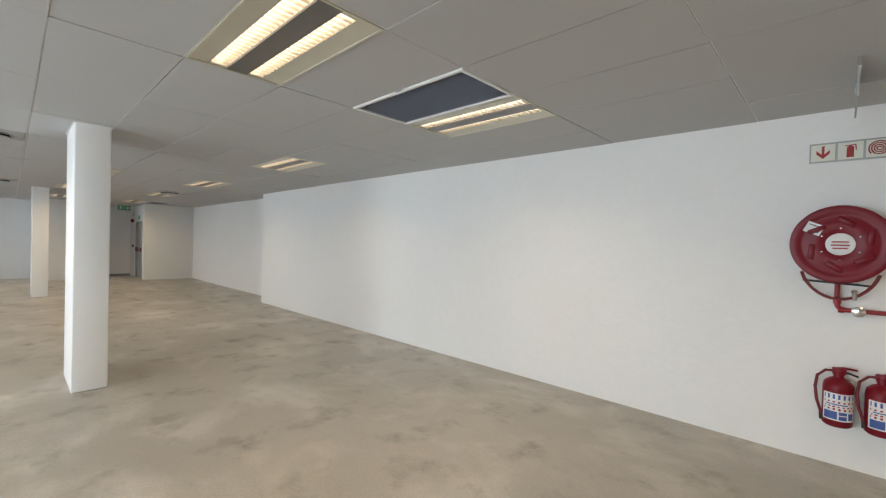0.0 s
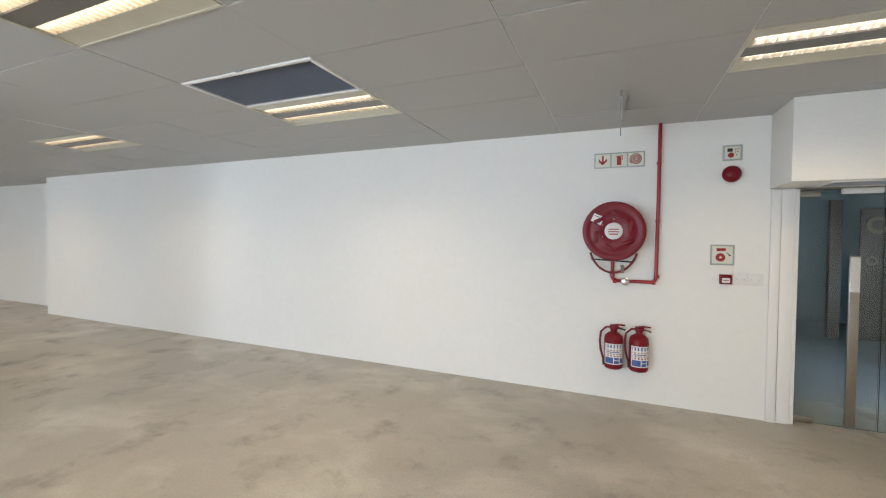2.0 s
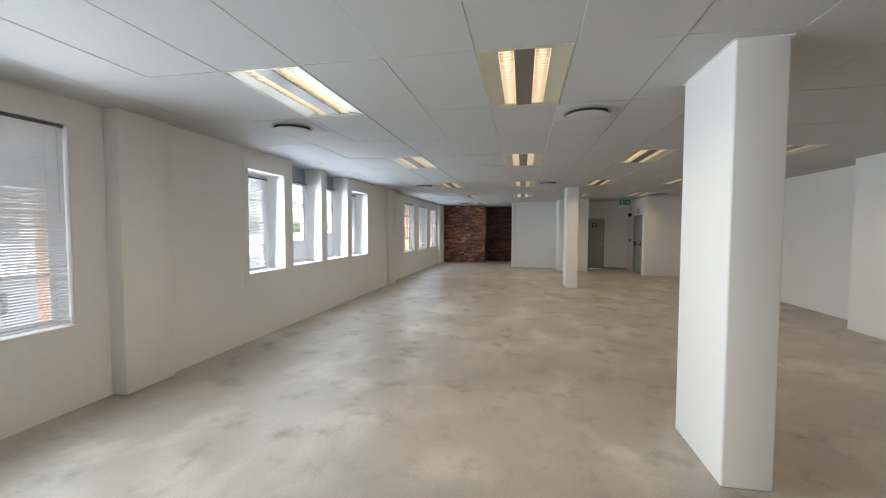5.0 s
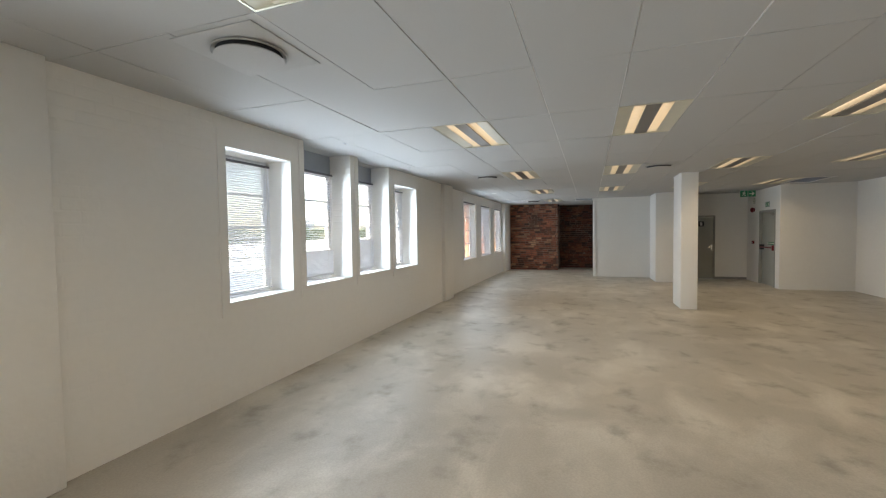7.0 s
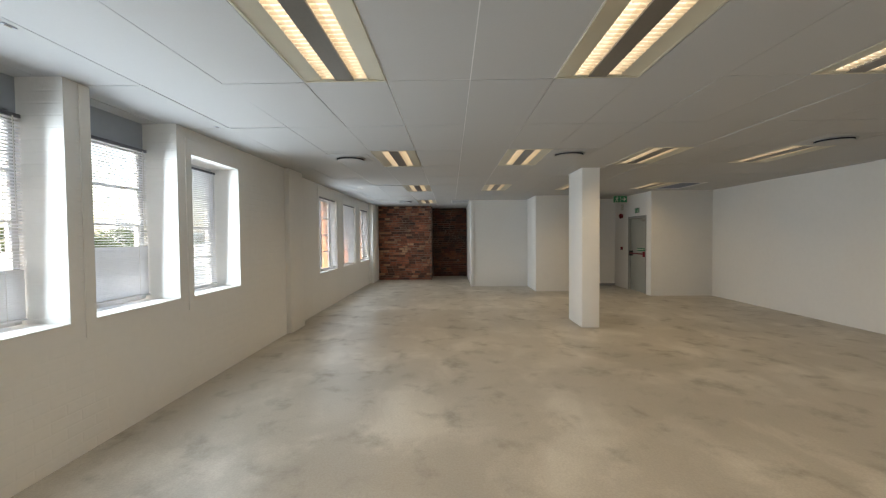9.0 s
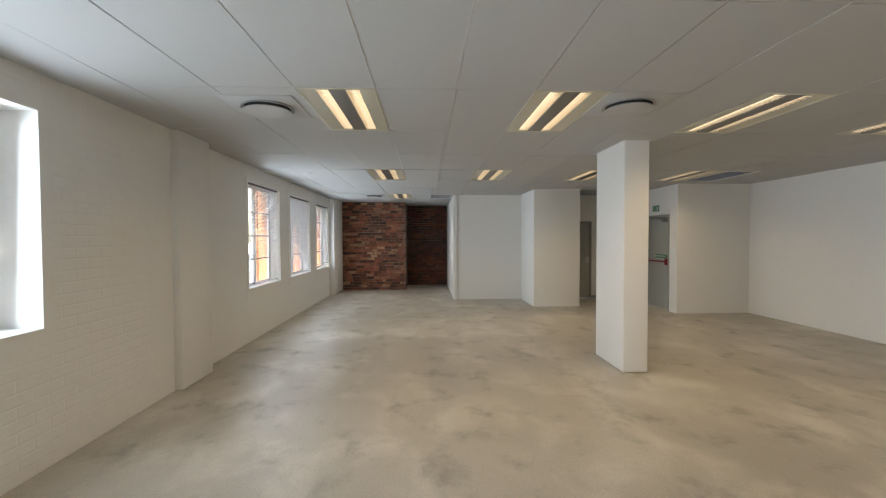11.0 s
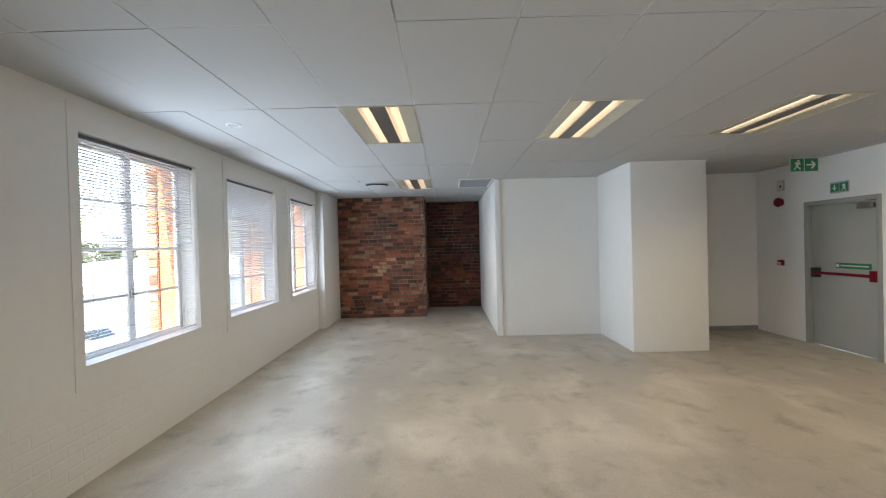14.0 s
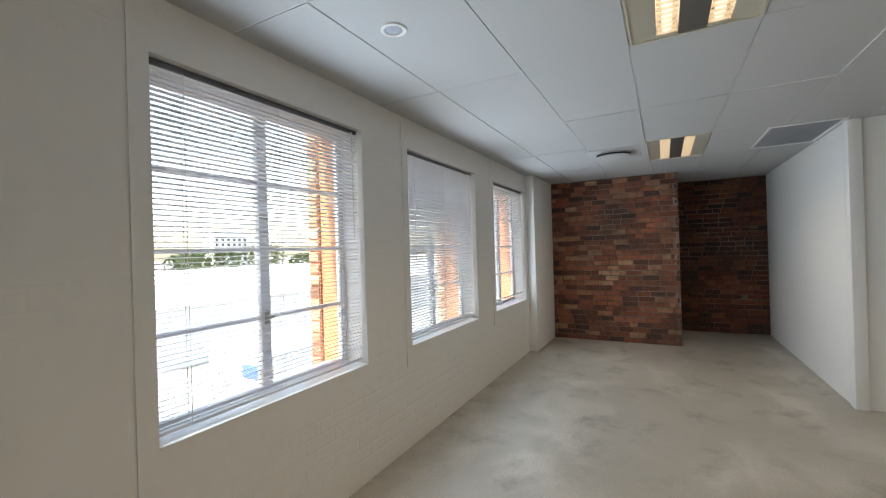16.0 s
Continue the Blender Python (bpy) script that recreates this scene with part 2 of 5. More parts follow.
GREEN = mat("green_sign", (0.02, 0.20, 0.085), 0.45, stain=0.15, stain_size=15)
SIGNGREY = mat("grey_sign_backing", (0.38, 0.40, 0.38), 0.45, stain=0.2, stain_size=10)
PLATEWHITE = mat("white_plastic_plate", (0.74, 0.74, 0.72), 0.35, stain=0.1, stain_size=20)
DOORGREY = mat("grey_door_paint", (0.40, 0.40, 0.36), 0.5, stain=0.2, stain_size=2, bump=0.06)
FRAMEGREY = mat("grey_frame_paint", (0.33, 0.33, 0.30), 0.5, stain=0.2, stain_size=4)
LAMPPLATE = mat("cream_lamp_reflector", (0.66, 0.63, 0.52), 0.32, metal=0.35, stain=0.15, stain_size=5)
LAMPCENTRE = mat("grey_lamp_spine", (0.22, 0.21, 0.20), 0.35, metal=0.6, grain=0.2, grain_size=80)
LOUVRE = mat("polished_louvre", (0.78, 0.73, 0.64), 0.28, metal=0.8, grain=0.1)
TUBE = glow("warm_tube", (1.0, 0.86, 0.69), TUBE_GLOW)
GRILLEGREY = mat("grey_air_grille", (0.42, 0.45, 0.52), 0.5, metal=0.0, grain=0.3, grain_size=60)
DARK = mat("dark_void", (0.02, 0.02, 0.022), 0.9, grain=0.3)
LOBBYWALL = mat("blue_grey_lobby_paint", (0.36, 0.46, 0.50), 0.6, stain=0.2, stain_size=1.0)
LOBBYFLOOR = mat("grey_lobby_floor", (0.33, 0.35, 0.36), 0.35, stain=0.4, stain_size=1.2)
LOBBYBROWN = mat("brown_lobby_panel", (0.075, 0.058, 0.046), 0.4, stain=0.5, stain_size=3)
LOBBYTAN = mat("tan_wall_disc", (0.20, 0.165, 0.12), 0.5, stain=0.3, stain_size=6)
ORANGE = mat("orange_facade_brick", (0.36, 0.14, 0.065), 0.8, stain=0.5, stain_size=3, tint=(0.40, 0.22, 0.08), bump=0.3)
ROOFWHITE = mat("white_sheet_roof", (0.62, 0.62, 0.61), 0.55, stain=0.3, stain_size=0.5, bump=0.1, bump_size=3)
WALLPALE = mat("pale_plaster_outside", (0.62, 0.60, 0.56), 0.8, stain=0.3, stain_size=0.6)
ASPHALT = mat("yard_paving", (0.22, 0.215, 0.20), 0.85, stain=0.4, stain_size=0.4, grain=0.3, grain_size=8)
LEAF = mat("foliage", (0.07, 0.11, 0.03), 0.7, stain=0.6, stain_size=1.5, tint=(0.12, 0.14, 0.04))
BARK = mat("bark", (0.10, 0.075, 0.05), 0.9, grain=0.4)
CARWHITE = mat("white_car_paint", (0.75, 0.75, 0.75), 0.25, stain=0.05)
DARKGLASS = mat("dark_car_glass", (0.02, 0.025, 0.03), 0.1, grain=0.1)

# ---- mesh helpers ----
FACES = ((0, 3, 2, 1), (4, 5, 6, 7), (0, 1, 5, 4), (1, 2, 6, 5), (2, 3, 7, 6), (3, 0, 4, 7))


def mesh_of(name, verts, faces, material, smooth=False):
    me = bpy.data.meshes.new(name)
    me.from_pydata(verts, [], faces)
    me.materials.append(material)
    if smooth:
        me.polygons.foreach_set("use_smooth", [True] * len(me.polygons))
    me.update()
    return me


def boxes(name, items, material, bevel=0.0):
    """One mesh of boxes (x0, x1, y0, y1, z0, z1), edges rounded by bevel."""
    if bevel:
        bm = bmesh.new()
        for a in items:
            add_box(bm, *a, bevel=bevel)
        return from_bm(name, bm, material)
    v, f = [], []
    for x0, x1, y0, y1, z0, z1 in items:
        n = len(v)
        v += [(x0, y0, z0), (x1, y0, z0), (x1, y1, z0), (x0, y1, z0), (x0, y0, z1), (x1, y0, z1), (x1, y1, z1), (x0, y1, z1)]
        f += [tuple(n + i for i in q) for q in FACES]
    return mesh_of(name, v, f, material)


def add_box(bm, x0, x1, y0, y1, z0, z1, bevel=0.0, seg=2):
    m = Matrix.LocRotScale(((x0 + x1) / 2, (y0 + y1) / 2, (z0 + z1) / 2), None, (x1 - x0, y1 - y0, z1 - z0))
    g = bmesh.ops.create_cube(bm, size=1, matrix=m)
    if bevel:
        es = list({e for v in g["verts"] for e in v.link_edges})
        bmesh.ops.bevel(bm, geom=es, offset=bevel, segments=seg, affect="EDGES", profile=0.5)


def add_cyl(bm, p, q, r, r2=None, n=24):
    p, q = Vector(p), Vector(q)
    d = q - p
    m = Matrix.Translation((p + q) / 2) @ d.to_track_quat("Z", "Y").to_matrix().to_4x4()
    bmesh.ops.create_cone(bm, cap_ends=True, segments=n, radius1=r, radius2=r if r2 is None else r2, depth=d.length, matrix=m)


def lathe(bm, profile, m, n=32):
    """Turns (radius, height) pairs about the local z axis, placed by m."""
    rings = []
    for r, h in profile:
        rings.append([bm.verts.new(m @ Vector((r * math.cos(2 * math.pi * k / n), r * math.sin(2 * math.pi * k / n), h))) for k in range(n)])
    for a, b in zip(rings, rings[1:]):
        for k in range(n):
            bm.faces.new((a[k], a[(k + 1) % n], b[(k + 1) % n], b[k]))
    bm.faces.new(rings[0][::-1])
    bm.faces.new(rings[-1])


def sweep(bm, pts, r, n=10):
    """A tube through the points."""
    pts = [Vector(p) for p in pts]
    rings = []
    for i, p in enumerate(pts):
        d = (pts[min(i + 1, len(pts) - 1)] - pts[max(i - 1, 0)]).normalized()
        q = d.to_track_quat("Z", "Y")
        rings.append([bm.verts.new(p + q @ Vector((r * math.cos(2 * math.pi * k / n), r * math.sin(2 * math.pi * k / n), 0))) for k in range(n)])
    for a, b in zip(rings, rings[1:]):
        best = min(range(n), key=lambda s: (a[0].co - b[s].co).length)
        for k in range(n):
            bm.faces.new((a[k], a[(k + 1) % n], b[(k + 1 + best) % n], b[(k + best) % n]))
    bm.faces.new(rings[0][::-1])
    bm.faces.new(rings[-1])


def from_bm(name, bm, material, smooth=True):
    bmesh.ops.recalc_face_normals(bm, faces=bm.faces)
    me = bpy.data.meshes.new(name)
    bm.to_mesh(me)
    bm.free()
    me.materials.append(material)
    if smooth:
        me.polygons.foreach_set("use_smooth", [True] * len(me.polygons))
        me.set_sharp_from_angle(angle=radians(35))
    return me


def part(name, me, parent, label="", at=None):
    if not isinstance(me, bpy.types.Mesh):
        bm, material = me
        me = from_bm(name, bm, material)
    ob = new(name, me)
    ob.parent = parent
    if at is not None:
        ob.matrix_basis = at
    return tagged(ob, label)


def thing(name, label, category, at=(0, 0, 0), group="", kind=""):
    ob = new(name)
    ob.empty_display_size = 0.1
    ob.matrix_basis = Matrix.Translation(at)
    return tagged(ob, label, category, group, kind)


def structure(name, me, label, category):
    return tagged(new(name, me), label, category, kind="structure")


def text_mesh(body, size, material, m, extrude=0.0006):
    """Lettering as a mesh, upright in the local xz plane, facing local -y, centred on m."""
    cu = bpy.data.curves.new("lettering", "FONT")
    cu.body, cu.size, cu.align_x, cu.align_y, cu.extrude = body, size, "CENTER", "CENTER", extrude
    ob = bpy.data.objects.new("lettering", cu)
    me = bpy.data.meshes.new_from_object(ob)
    bpy.data.objects.remove(ob)
    me.transform(m @ pose(0, 0, 0, 90))
    me.materials.clear()
    me.materials.append(material)
    return me


# ---- plan ----
H = 2.68                     # ceiling height
NORTH, NORTH2 = 4.737, 5.23  # plain wall with the hose reel, and the wall behind the jog
JOG = -10.272
EAST = 3.14
SA, SB, SPIL = -4.16, -4.08, -3.995   # window wall of the outer groups, of the middle group, pilaster fronts
OUT = -4.52                  # outer face of the window wall
WEST, ALC = -22.06, -23.41   # brick breast, back of the alcove
CHIM_Y, PART_Y = -2.10, -0.78
PART_X = -19.93
STUB_X, STUB_Y0, STUB_Y1 = -18.68, 0.97, 2.03
REC_X, EXIT_Y, BLOCK_X = -19.98, 3.69, -17.68
T = 0.2

# ---- floor and walls ----
floor = structure("floor", boxes("floor", [(ALC - 0.3, EAST + 0.3, OUT, NORTH2 + 0.3, -0.25, 0.0)], SCREED), "bare grey-brown concrete screed floor with pale trowel smears", "floor")

# (x left, x right, sill, head, wall face) of every window opening
WIN_A = [(-5.555, -4.19, 0.73, 2.45, SA), (-3.62, -2.25, 0.73, 2.45, SA), (-1.67, -0.30, 0.73, 2.45, SA)]
WIN_B = [(-8.67, -7.785, 0.935, 2.405, SB), (-9.905, -8.905, 0.955, H, SB), (-11.085, -10.12, 0.96, H, SB), (-12.255, -11.31, 0.95, 2.425, SB)]
WIN_C = [(-17.05, -15.70, 0.80, 2.435, SA), (-19.01, -17.63, 0.80, 2.43, SA), (-20.83, -19.57, 0.80, 2.42, SA)]


def window_wall():
    """Solid wall with its openings: piers, aprons and heads."""
    items = []
    wins = sorted(WIN_A + WIN_B + WIN_C, key=lambda w: -w[1])
    x = EAST + T

    def face(xm):
        return SA if xm > -6.14 else SB if xm > -14.0 else SA

    def run(x0, x1, z0, z1):
        for b in (-6.14, -14.0):
            if x0 < b < x1:
                run(x0, b, z0, z1)
                run(b, x1, z0, z1)
                return
        items.append((x0, x1, OUT, face((x0 + x1) / 2), z0, z1))

    for x0, x1, sill, head, _ in wins:
        run(x1, x, 0, H + 0.1)
        run(x0, x1, 0, sill)
        if head < H:
            run(x0, x1, head, H + 0.1)
        x = x0
    run(ALC - T, x, 0, H + 0.1)
    return items


structure("wall_south", boxes("wall_south", window_wall(), PAINT_SOUTH), "white painted brick wall with deep window openings", "wall")
for x0, x1, y in ((-6.42, -5.86, SA), (-14.30, -13.70, SB), (-22.06, -20.93, SA)):
    bm = bmesh.new()
    add_box(bm, x0, x1, y - 0.02, SPIL - (0.03 if x0 < -20 else 0), 0.002, H, bevel=0.012)
    structure("pilaster", from_bm("pilaster", bm, PAINT), "shallow white painted pilaster on the window wall", "pilaster")

DOOR_X0, DOOR_X1, DOOR_H = 1.47, 2.72, 2.06
structure("wall_north", boxes("wall_north", [
    (JOG, DOOR_X0, NORTH, NORTH + T, 0, H + 0.1), (DOOR_X0, DOOR_X1, NORTH, NORTH + T, DOOR_H, H + 0.1),
    (DOOR_X1, EAST + T, NORTH - 0.045, NORTH + T, 0, H + 0.1)], PAINT), "long plain white painted wall", "wall")
structure("wall_north_back", boxes("wall_north_back", [
    (BLOCK_X - T, JOG + T, NORTH2, NORTH2 + T, 0, H + 0.1), (JOG, JOG + T, NORTH + T, NORTH2, 0, H + 0.1)], PAINT), "white painted wall set back behind a jog", "wall")
structure("wall_east", boxes("wall_east", [(EAST, EAST + T, SA, NORTH - 0.045, 0, H + 0.1)], PAINT), "plain white painted end wall", "wall")
# grey strip draws the dark shadow gap of the corner as a solid
structure("trim", boxes("trim", [(EAST - 0.016, EAST - 0.001, NORTH - 0.062, NORTH - 0.046, 0.09, 2.03)], SKIRT), "thin grey strip standing in for the shadow gap in the corner beside the doors", "trim")
structure("baseboard", boxes("baseboard", [(EAST - 0.014, EAST, SA, NORTH - 0.05, 0.001, 0.085)], SKIRT), "low grey skirting along the end wall", "baseboard")

EX0, EX1, EXH = -19.03, -17.94, 2.075     # exit door opening
structure("wall_exit", boxes("wall_exit", [
    (BLOCK_X - T, BLOCK_X, EXIT_Y, NORTH2, 0, H + 0.1), (EX1, BLOCK_X - T, EXIT_Y, EXIT_Y + T, 0, H + 0.1),
    (REC_X - T, EX0, EXIT_Y, EXIT_Y + T, 0, H + 0.1), (EX0, EX1, EXIT_Y, EXIT_Y + T, EXH, H + 0.1)], PAINT), "white painted wall round the exit door", "wall")
BD0, BD1, BDH = 2.07, 2.83, 2.0           # door in the back of the recess
structure("wall_recess", boxes("wall_recess", [
    (REC_X - T, REC_X, BD1, EXIT_Y, 0, H + 0.1), (REC_X - T, REC_X, BD0, BD1, BDH, H + 0.1), (REC_X - T, REC_X, STUB_Y1, BD0, 0, H + 0.1)], PAINT), "white painted back wall of the exit recess", "wall")
bm = bmesh.new()
add_box(bm, REC_X - T, STUB_X, STUB_Y0, STUB_Y1, 0, H + 0.05, bevel=0.006)
structure("wall_stub", from_bm("wall_stub", bm, PAINT), "white painted boxed wall beside the exit recess", "wall")
structure("trim", boxes("trim", [(STUB_X, STUB_X + 0.012, STUB_Y0 - 0.012, STUB_Y1 + 0.012, H - 0.022, H - 0.001), (REC_X + 0.1, STUB_X, STUB_Y0 - 0.012, STUB_Y0, H - 0.022, H - 0.001)], TBAR), "thin pale ceiling angle round the boxed wall", "trim")
structure("wall_partition", boxes("wall_partition", [
    (PART_X - T, PART_X, PART_Y + 0.004, STUB_Y0, 0, H + 0.05), (ALC, PART_X - T, PART_Y + 0.004, PART_Y + T, 0, H + 0.05)], PAINT), "white painted partition beside the brick alcove", "wall")
bm = bmesh.new()
add_box(bm, PART_X - 0.09, PART_X + 0.035, PART_Y - 0.012, PART_Y + 0.085, 0.001, H - 0.001, bevel=0.004)
structure("trim", from_bm("trim", bm, TRIM_PAINT), "white upright corner trim on the partition", "trim")
structure("wall_west", boxes("wall_west", [
    (ALC - T, WEST - 0.012, SA, CHIM_Y - 0.012, 0, H + 0.05), (ALC - T, ALC - 0.012, CHIM_Y - 0.012, PART_Y + T, 0, H + 0.05)], MORTAR), "old red brick chimney breast and alcove wall", "wall")

# ceiling, lay-in tiles on a metal grid
GX, GY, CX, CY = -5.285, -0.655, 1.2, 0.6
# row -6: j -3, 0 and 3 are unseen lamps, added to brighten the wall
LAMP_CELLS = {(k, j) for k in (-3, 0, 3, 6, 9) for j in (-3, 0, 3, 6)} | {(12, -3)} | {(-6, j) for j in (-3, 0, 3, 6)}
LAMP_CELLS.discard((0, 3))
GRILLE_CELLS = {(-3, 5), (9, 7)}
HOLES = LAMP_CELLS | GRILLE_CELLS


def solid(x0, x1, y0, y1):
    """Whether a cell lies wholly in built walls."""
    xm, ym = (x0 + x1) / 2, (y0 + y1) / 2
    return ym > NORTH2 + 0.3 or ym < -4.7 or xm > EAST + 0.6 or xm < ALC - 0.6


def ceiling():
    rnd = random.Random(5)
    v, f = [], []
    bars = []
    for k in range(-8, 16):
        x1, x0 = GX - CX * k, GX - CX * (k + 1)
        bars.append((x0 - 0.011, x0 + 0.011, -4.5, NORTH2 + 0.1, H + 0.0045, H + 0.03))
        for j in range(-7, 11):
            y0, y1 = GY + CY * j, GY + CY * (j + 1)
            if (k, j) in HOLES or solid(x0, x1, y0, y1):
                continue
            a, b = max(y0, -4.5), y1
            g = 0.0036
            n = len(v)
            base = H + rnd.uniform(-0.002, 0.003)
            zs = [base + rnd.uniform(-0.002, 0.002) for _ in range(4)]
            xa, xb, ya, yb = x0 + g, x1 - g, a + g, b - g
            v += [(xa, ya, zs[0]), (xb, ya, zs[1]), (xb, yb, zs[2]), (xa, yb, zs[3])]
            v += [(p[0], p[1], H + 0.018) for p in v[-4:]]
            f += [tuple(n + i for i in q) for q in FACES]
    for j in range(-7, 11):
        y = GY + CY * j
        bars.append((ALC - 0.3, EAST + 0.3, y - 0.011, y + 0.011, H + 0.006, H + 0.031))
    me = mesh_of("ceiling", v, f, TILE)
    me.materials.append(TBAR)
    me2 = boxes("grid", bars, TBAR)
    bm = bmesh.new()
    bm.from_mesh(me)
    n = len(bm.faces)
    bm.from_mesh(me2)
    bm.faces.ensure_lookup_table()
    for face in bm.faces[n:]:
        face.material_index = 1
    bm.to_mesh(me)
    bm.free()
    bpy.data.meshes.remove(me2)
    return me


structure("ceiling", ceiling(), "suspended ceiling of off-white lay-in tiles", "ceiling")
structure("slab", boxes("slab", [(ALC - 0.4, EAST + 0.4, OUT, NORTH2 + 0.4, H + 0.25, H + 0.4)], TILE), "concrete slab above the suspended ceiling", "slab")


def column(x, y0, y1, depth):
    bm = bmesh.new()
    add_box(bm, x - depth, x, y0, y1, 0, H + 0.01, bevel=0.014, seg=3)
    c = structure("column", from_bm("column", bm, COLUMN_PAINT), "square white painted column standing on the bare floor", "column")
    bm = bmesh.new()
    for a in ((x - depth - 0.012, x - depth, y0 - 0.012, y1 + 0.012), (x, x + 0.012, y0 - 0.012, y1 + 0.012), (x - depth, x, y0 - 0.012, y0), (x - depth, x, y1, y1 + 0.012)):
        add_box(bm, *a, H - 0.006, H + 0.002)
    part("ceiling_angle", (bm, TBAR), c)
    return c


column(-5.40, 0.85, 1.137, 0.77)
column(-14.035, 0.79, 1.087, 0.77)

# bulkhead above the glass doors
bm = bmesh.new()
add_box(bm, 1.29, 3.05, 4.243, NORTH - 0.002, 2.037, H - 0.004, bevel=0.006)
structure("bulkhead", from_bm("bulkhead", bm, PAINT), "white boxed bulkhead above the glass entrance doors", "bulkhead")
bulk_grille = thing("air_grille", "white slotted air curtain grille under the bulkhead", "air vent", (0, 0, 0))
part("frame", boxes("frame", [(1.55, 2.75, 4.30, 4.33, 2.029, 2.036), (1.55, 2.75, 4.60, 4.63, 2.029, 2.036), (1.55, 1.58, 4.33, 4.60, 2.029, 2.036), (2.72, 2.75, 4.33, 4.60, 2.029, 2.036)], TRIM_PAINT), bulk_grille)
for k in range(8):
    part("slat", boxes("slat", [(1.58, 2.72, 4.345 + 0.032 * k, 4.36 + 0.032 * k, 2.030, 2.036)], GRILLEGREY), bulk_grille)

# ---- lamps ----


def ceiling_lamp():
    """Recessed twin-tube fitting, centred on the ceiling plane."""
    lx, ly = CX / 2 - 0.006, CY / 2 - 0.006
    lamp = thing("ceiling_light", "recessed fluorescent ceiling light with two lit warm tubes", "ceiling light", group="recessed ceiling lights")
    # housing rim and sloping cream side plates
    part("frame", boxes("frame", [(-lx, lx, -ly, -ly + 0.012, -0.004, 0.05), (-lx, lx, ly - 0.012, ly, -0.004, 0.05), (-lx, -lx + 0.012, -ly + 0.012, ly - 0.012, -0.004, 0.05), (lx - 0.012, lx, -ly + 0.012, ly - 0.012, -0.004, 0.05)], LAMPPLATE), lamp)
    for s in (-1, 1):
        a, b, c = ly - 0.012, 0.165, 0.065
        v = [(-lx + .012, s * a, 0.0), (lx - .012, s * a, 0.0), (lx - .012, s * b, 0.012), (-lx + .012, s * b, 0.012)]
        v += [(p[0], p[1], p[2] + 0.004) for p in v]
        part("side_plate", mesh_of("side_plate", v, FACES, LAMPPLATE), lamp)
        # trough behind the tube
        t = [(-lx + .012, s * b, 0.012), (lx - .012, s * b, 0.012), (lx - .012, s * (b - .02), 0.075), (-lx + .012, s * (b - .02), 0.075),
             (-lx + .012, s * (c + .02), 0.075), (lx - .012, s * (c + .02), 0.075), (lx - .012, s * c, 0.012), (-lx + .012, s * c, 0.012)]
        part("trough", mesh_of("trough", t, [(0, 1, 2, 3), (3, 2, 5, 4), (4, 5, 6, 7)], LOUVRE), lamp)
        bm = bmesh.new()
        add_cyl(bm, (-lx + 0.03, s * 0.115, 0.042), (lx - 0.03, s * 0.115, 0.042), 0.024, n=12)
        part("tube", (bm, TUBE), lamp, "glowing warm fluorescent tube")
        part("louvre", boxes("louvre", [(x - 0.0012, x + 0.0012, s * 0.115 - 0.046, s * 0.115 + 0.046, 0.004, 0.02) for x in [-0.55 + 0.05 * k for k in range(23)]], LOUVRE), lamp)["kind"] = "stuff"
    part("spine", boxes("spine", [(-lx + .012, lx - .012, -0.064, 0.064, 0.002, 0.02)], LAMPCENTRE), lamp, "grey metal spine between the tubes")
    for x in (-lx + .012, lx - .035):
        for y in (-0.165, 0.066):
            part("end_cap", boxes("end_cap", [(x, x + .023, y, y + 0.099, 0.003, 0.07)], LAMPPLATE), lamp)
    part("back_box", boxes("back_box", [(-lx, lx, -ly, ly, 0.085, 0.09)], LAMPPLATE), lamp)
    return lamp


def cell(k, j):
    return GX - CX * (k + 0.5), GY + CY * (j + 0.5)


first = None
for k, j in sorted(LAMP_CELLS):
    x, y = cell(k, j)
    m = Matrix.Translation((x, y, H))
    beam = new("tube_light", bpy.data.lights.new("tube_light", "AREA"))
    beam.data.shape, beam.data.size, beam.data.size_y, beam.data.spread = "RECTANGLE", 1.1, 0.32, radians(142)
    beam.data.energy, beam.data.color = DOWNLIGHT, (1.0, 0.76, 0.47)
    beam.matrix_world = Matrix.Translation((x, y, H - 0.006))
    if first is None:
        first = ceiling_lamp()
        first.matrix_basis = m
    else:
        copy_thing(first, m)


def air_grille(x, y):
    """Return-air grille: white rim and fine grey blades along the room."""
    g = thing("return_air_grille", "rectangular grey return air grille with a white rim in the ceiling", "air vent", (x, y, H), group="ceiling air grilles")
    lx, ly, r = 0.594, 0.294, 0.03
    part("frame", boxes("frame", [(-lx, lx, -ly, -ly + r, -0.008, 0.02), (-lx, lx, ly - r, ly, -0.008, 0.02), (-lx, -lx + r, -ly + r, ly - r, -0.008, 0.02), (lx - r, lx, -ly + r, ly - r, -0.008, 0.02)], TBAR, 0.003), g, "white rim")
    part("backing", boxes("backing", [(-lx, lx, -ly, ly, 0.03, 0.034)], GRILLEGREY), g)
    for i in range(34):
        yy = -ly + r + 0.008 + i * 0.0152
        v = [(-lx + r, yy - 0.006, -0.002), (lx - r, yy - 0.006, -0.002), (lx - r, yy + 0.005, 0.012), (-lx + r, yy + 0.005, 0.012)]
        v += [(p[0], p[1] + 0.0015, p[2] + 0.001) for p in v]
        part("slat", mesh_of("slat", v, FACES, GRILLEGREY), g)
    part("latch", boxes("latch", [(-0.03, 0.03, -ly - 0.028, -ly - 0.004, -0.005, -0.001)], GRILLEGREY), g)
    return g


for k, j in sorted(GRILLE_CELLS):
    air_grille(*cell(k, j))
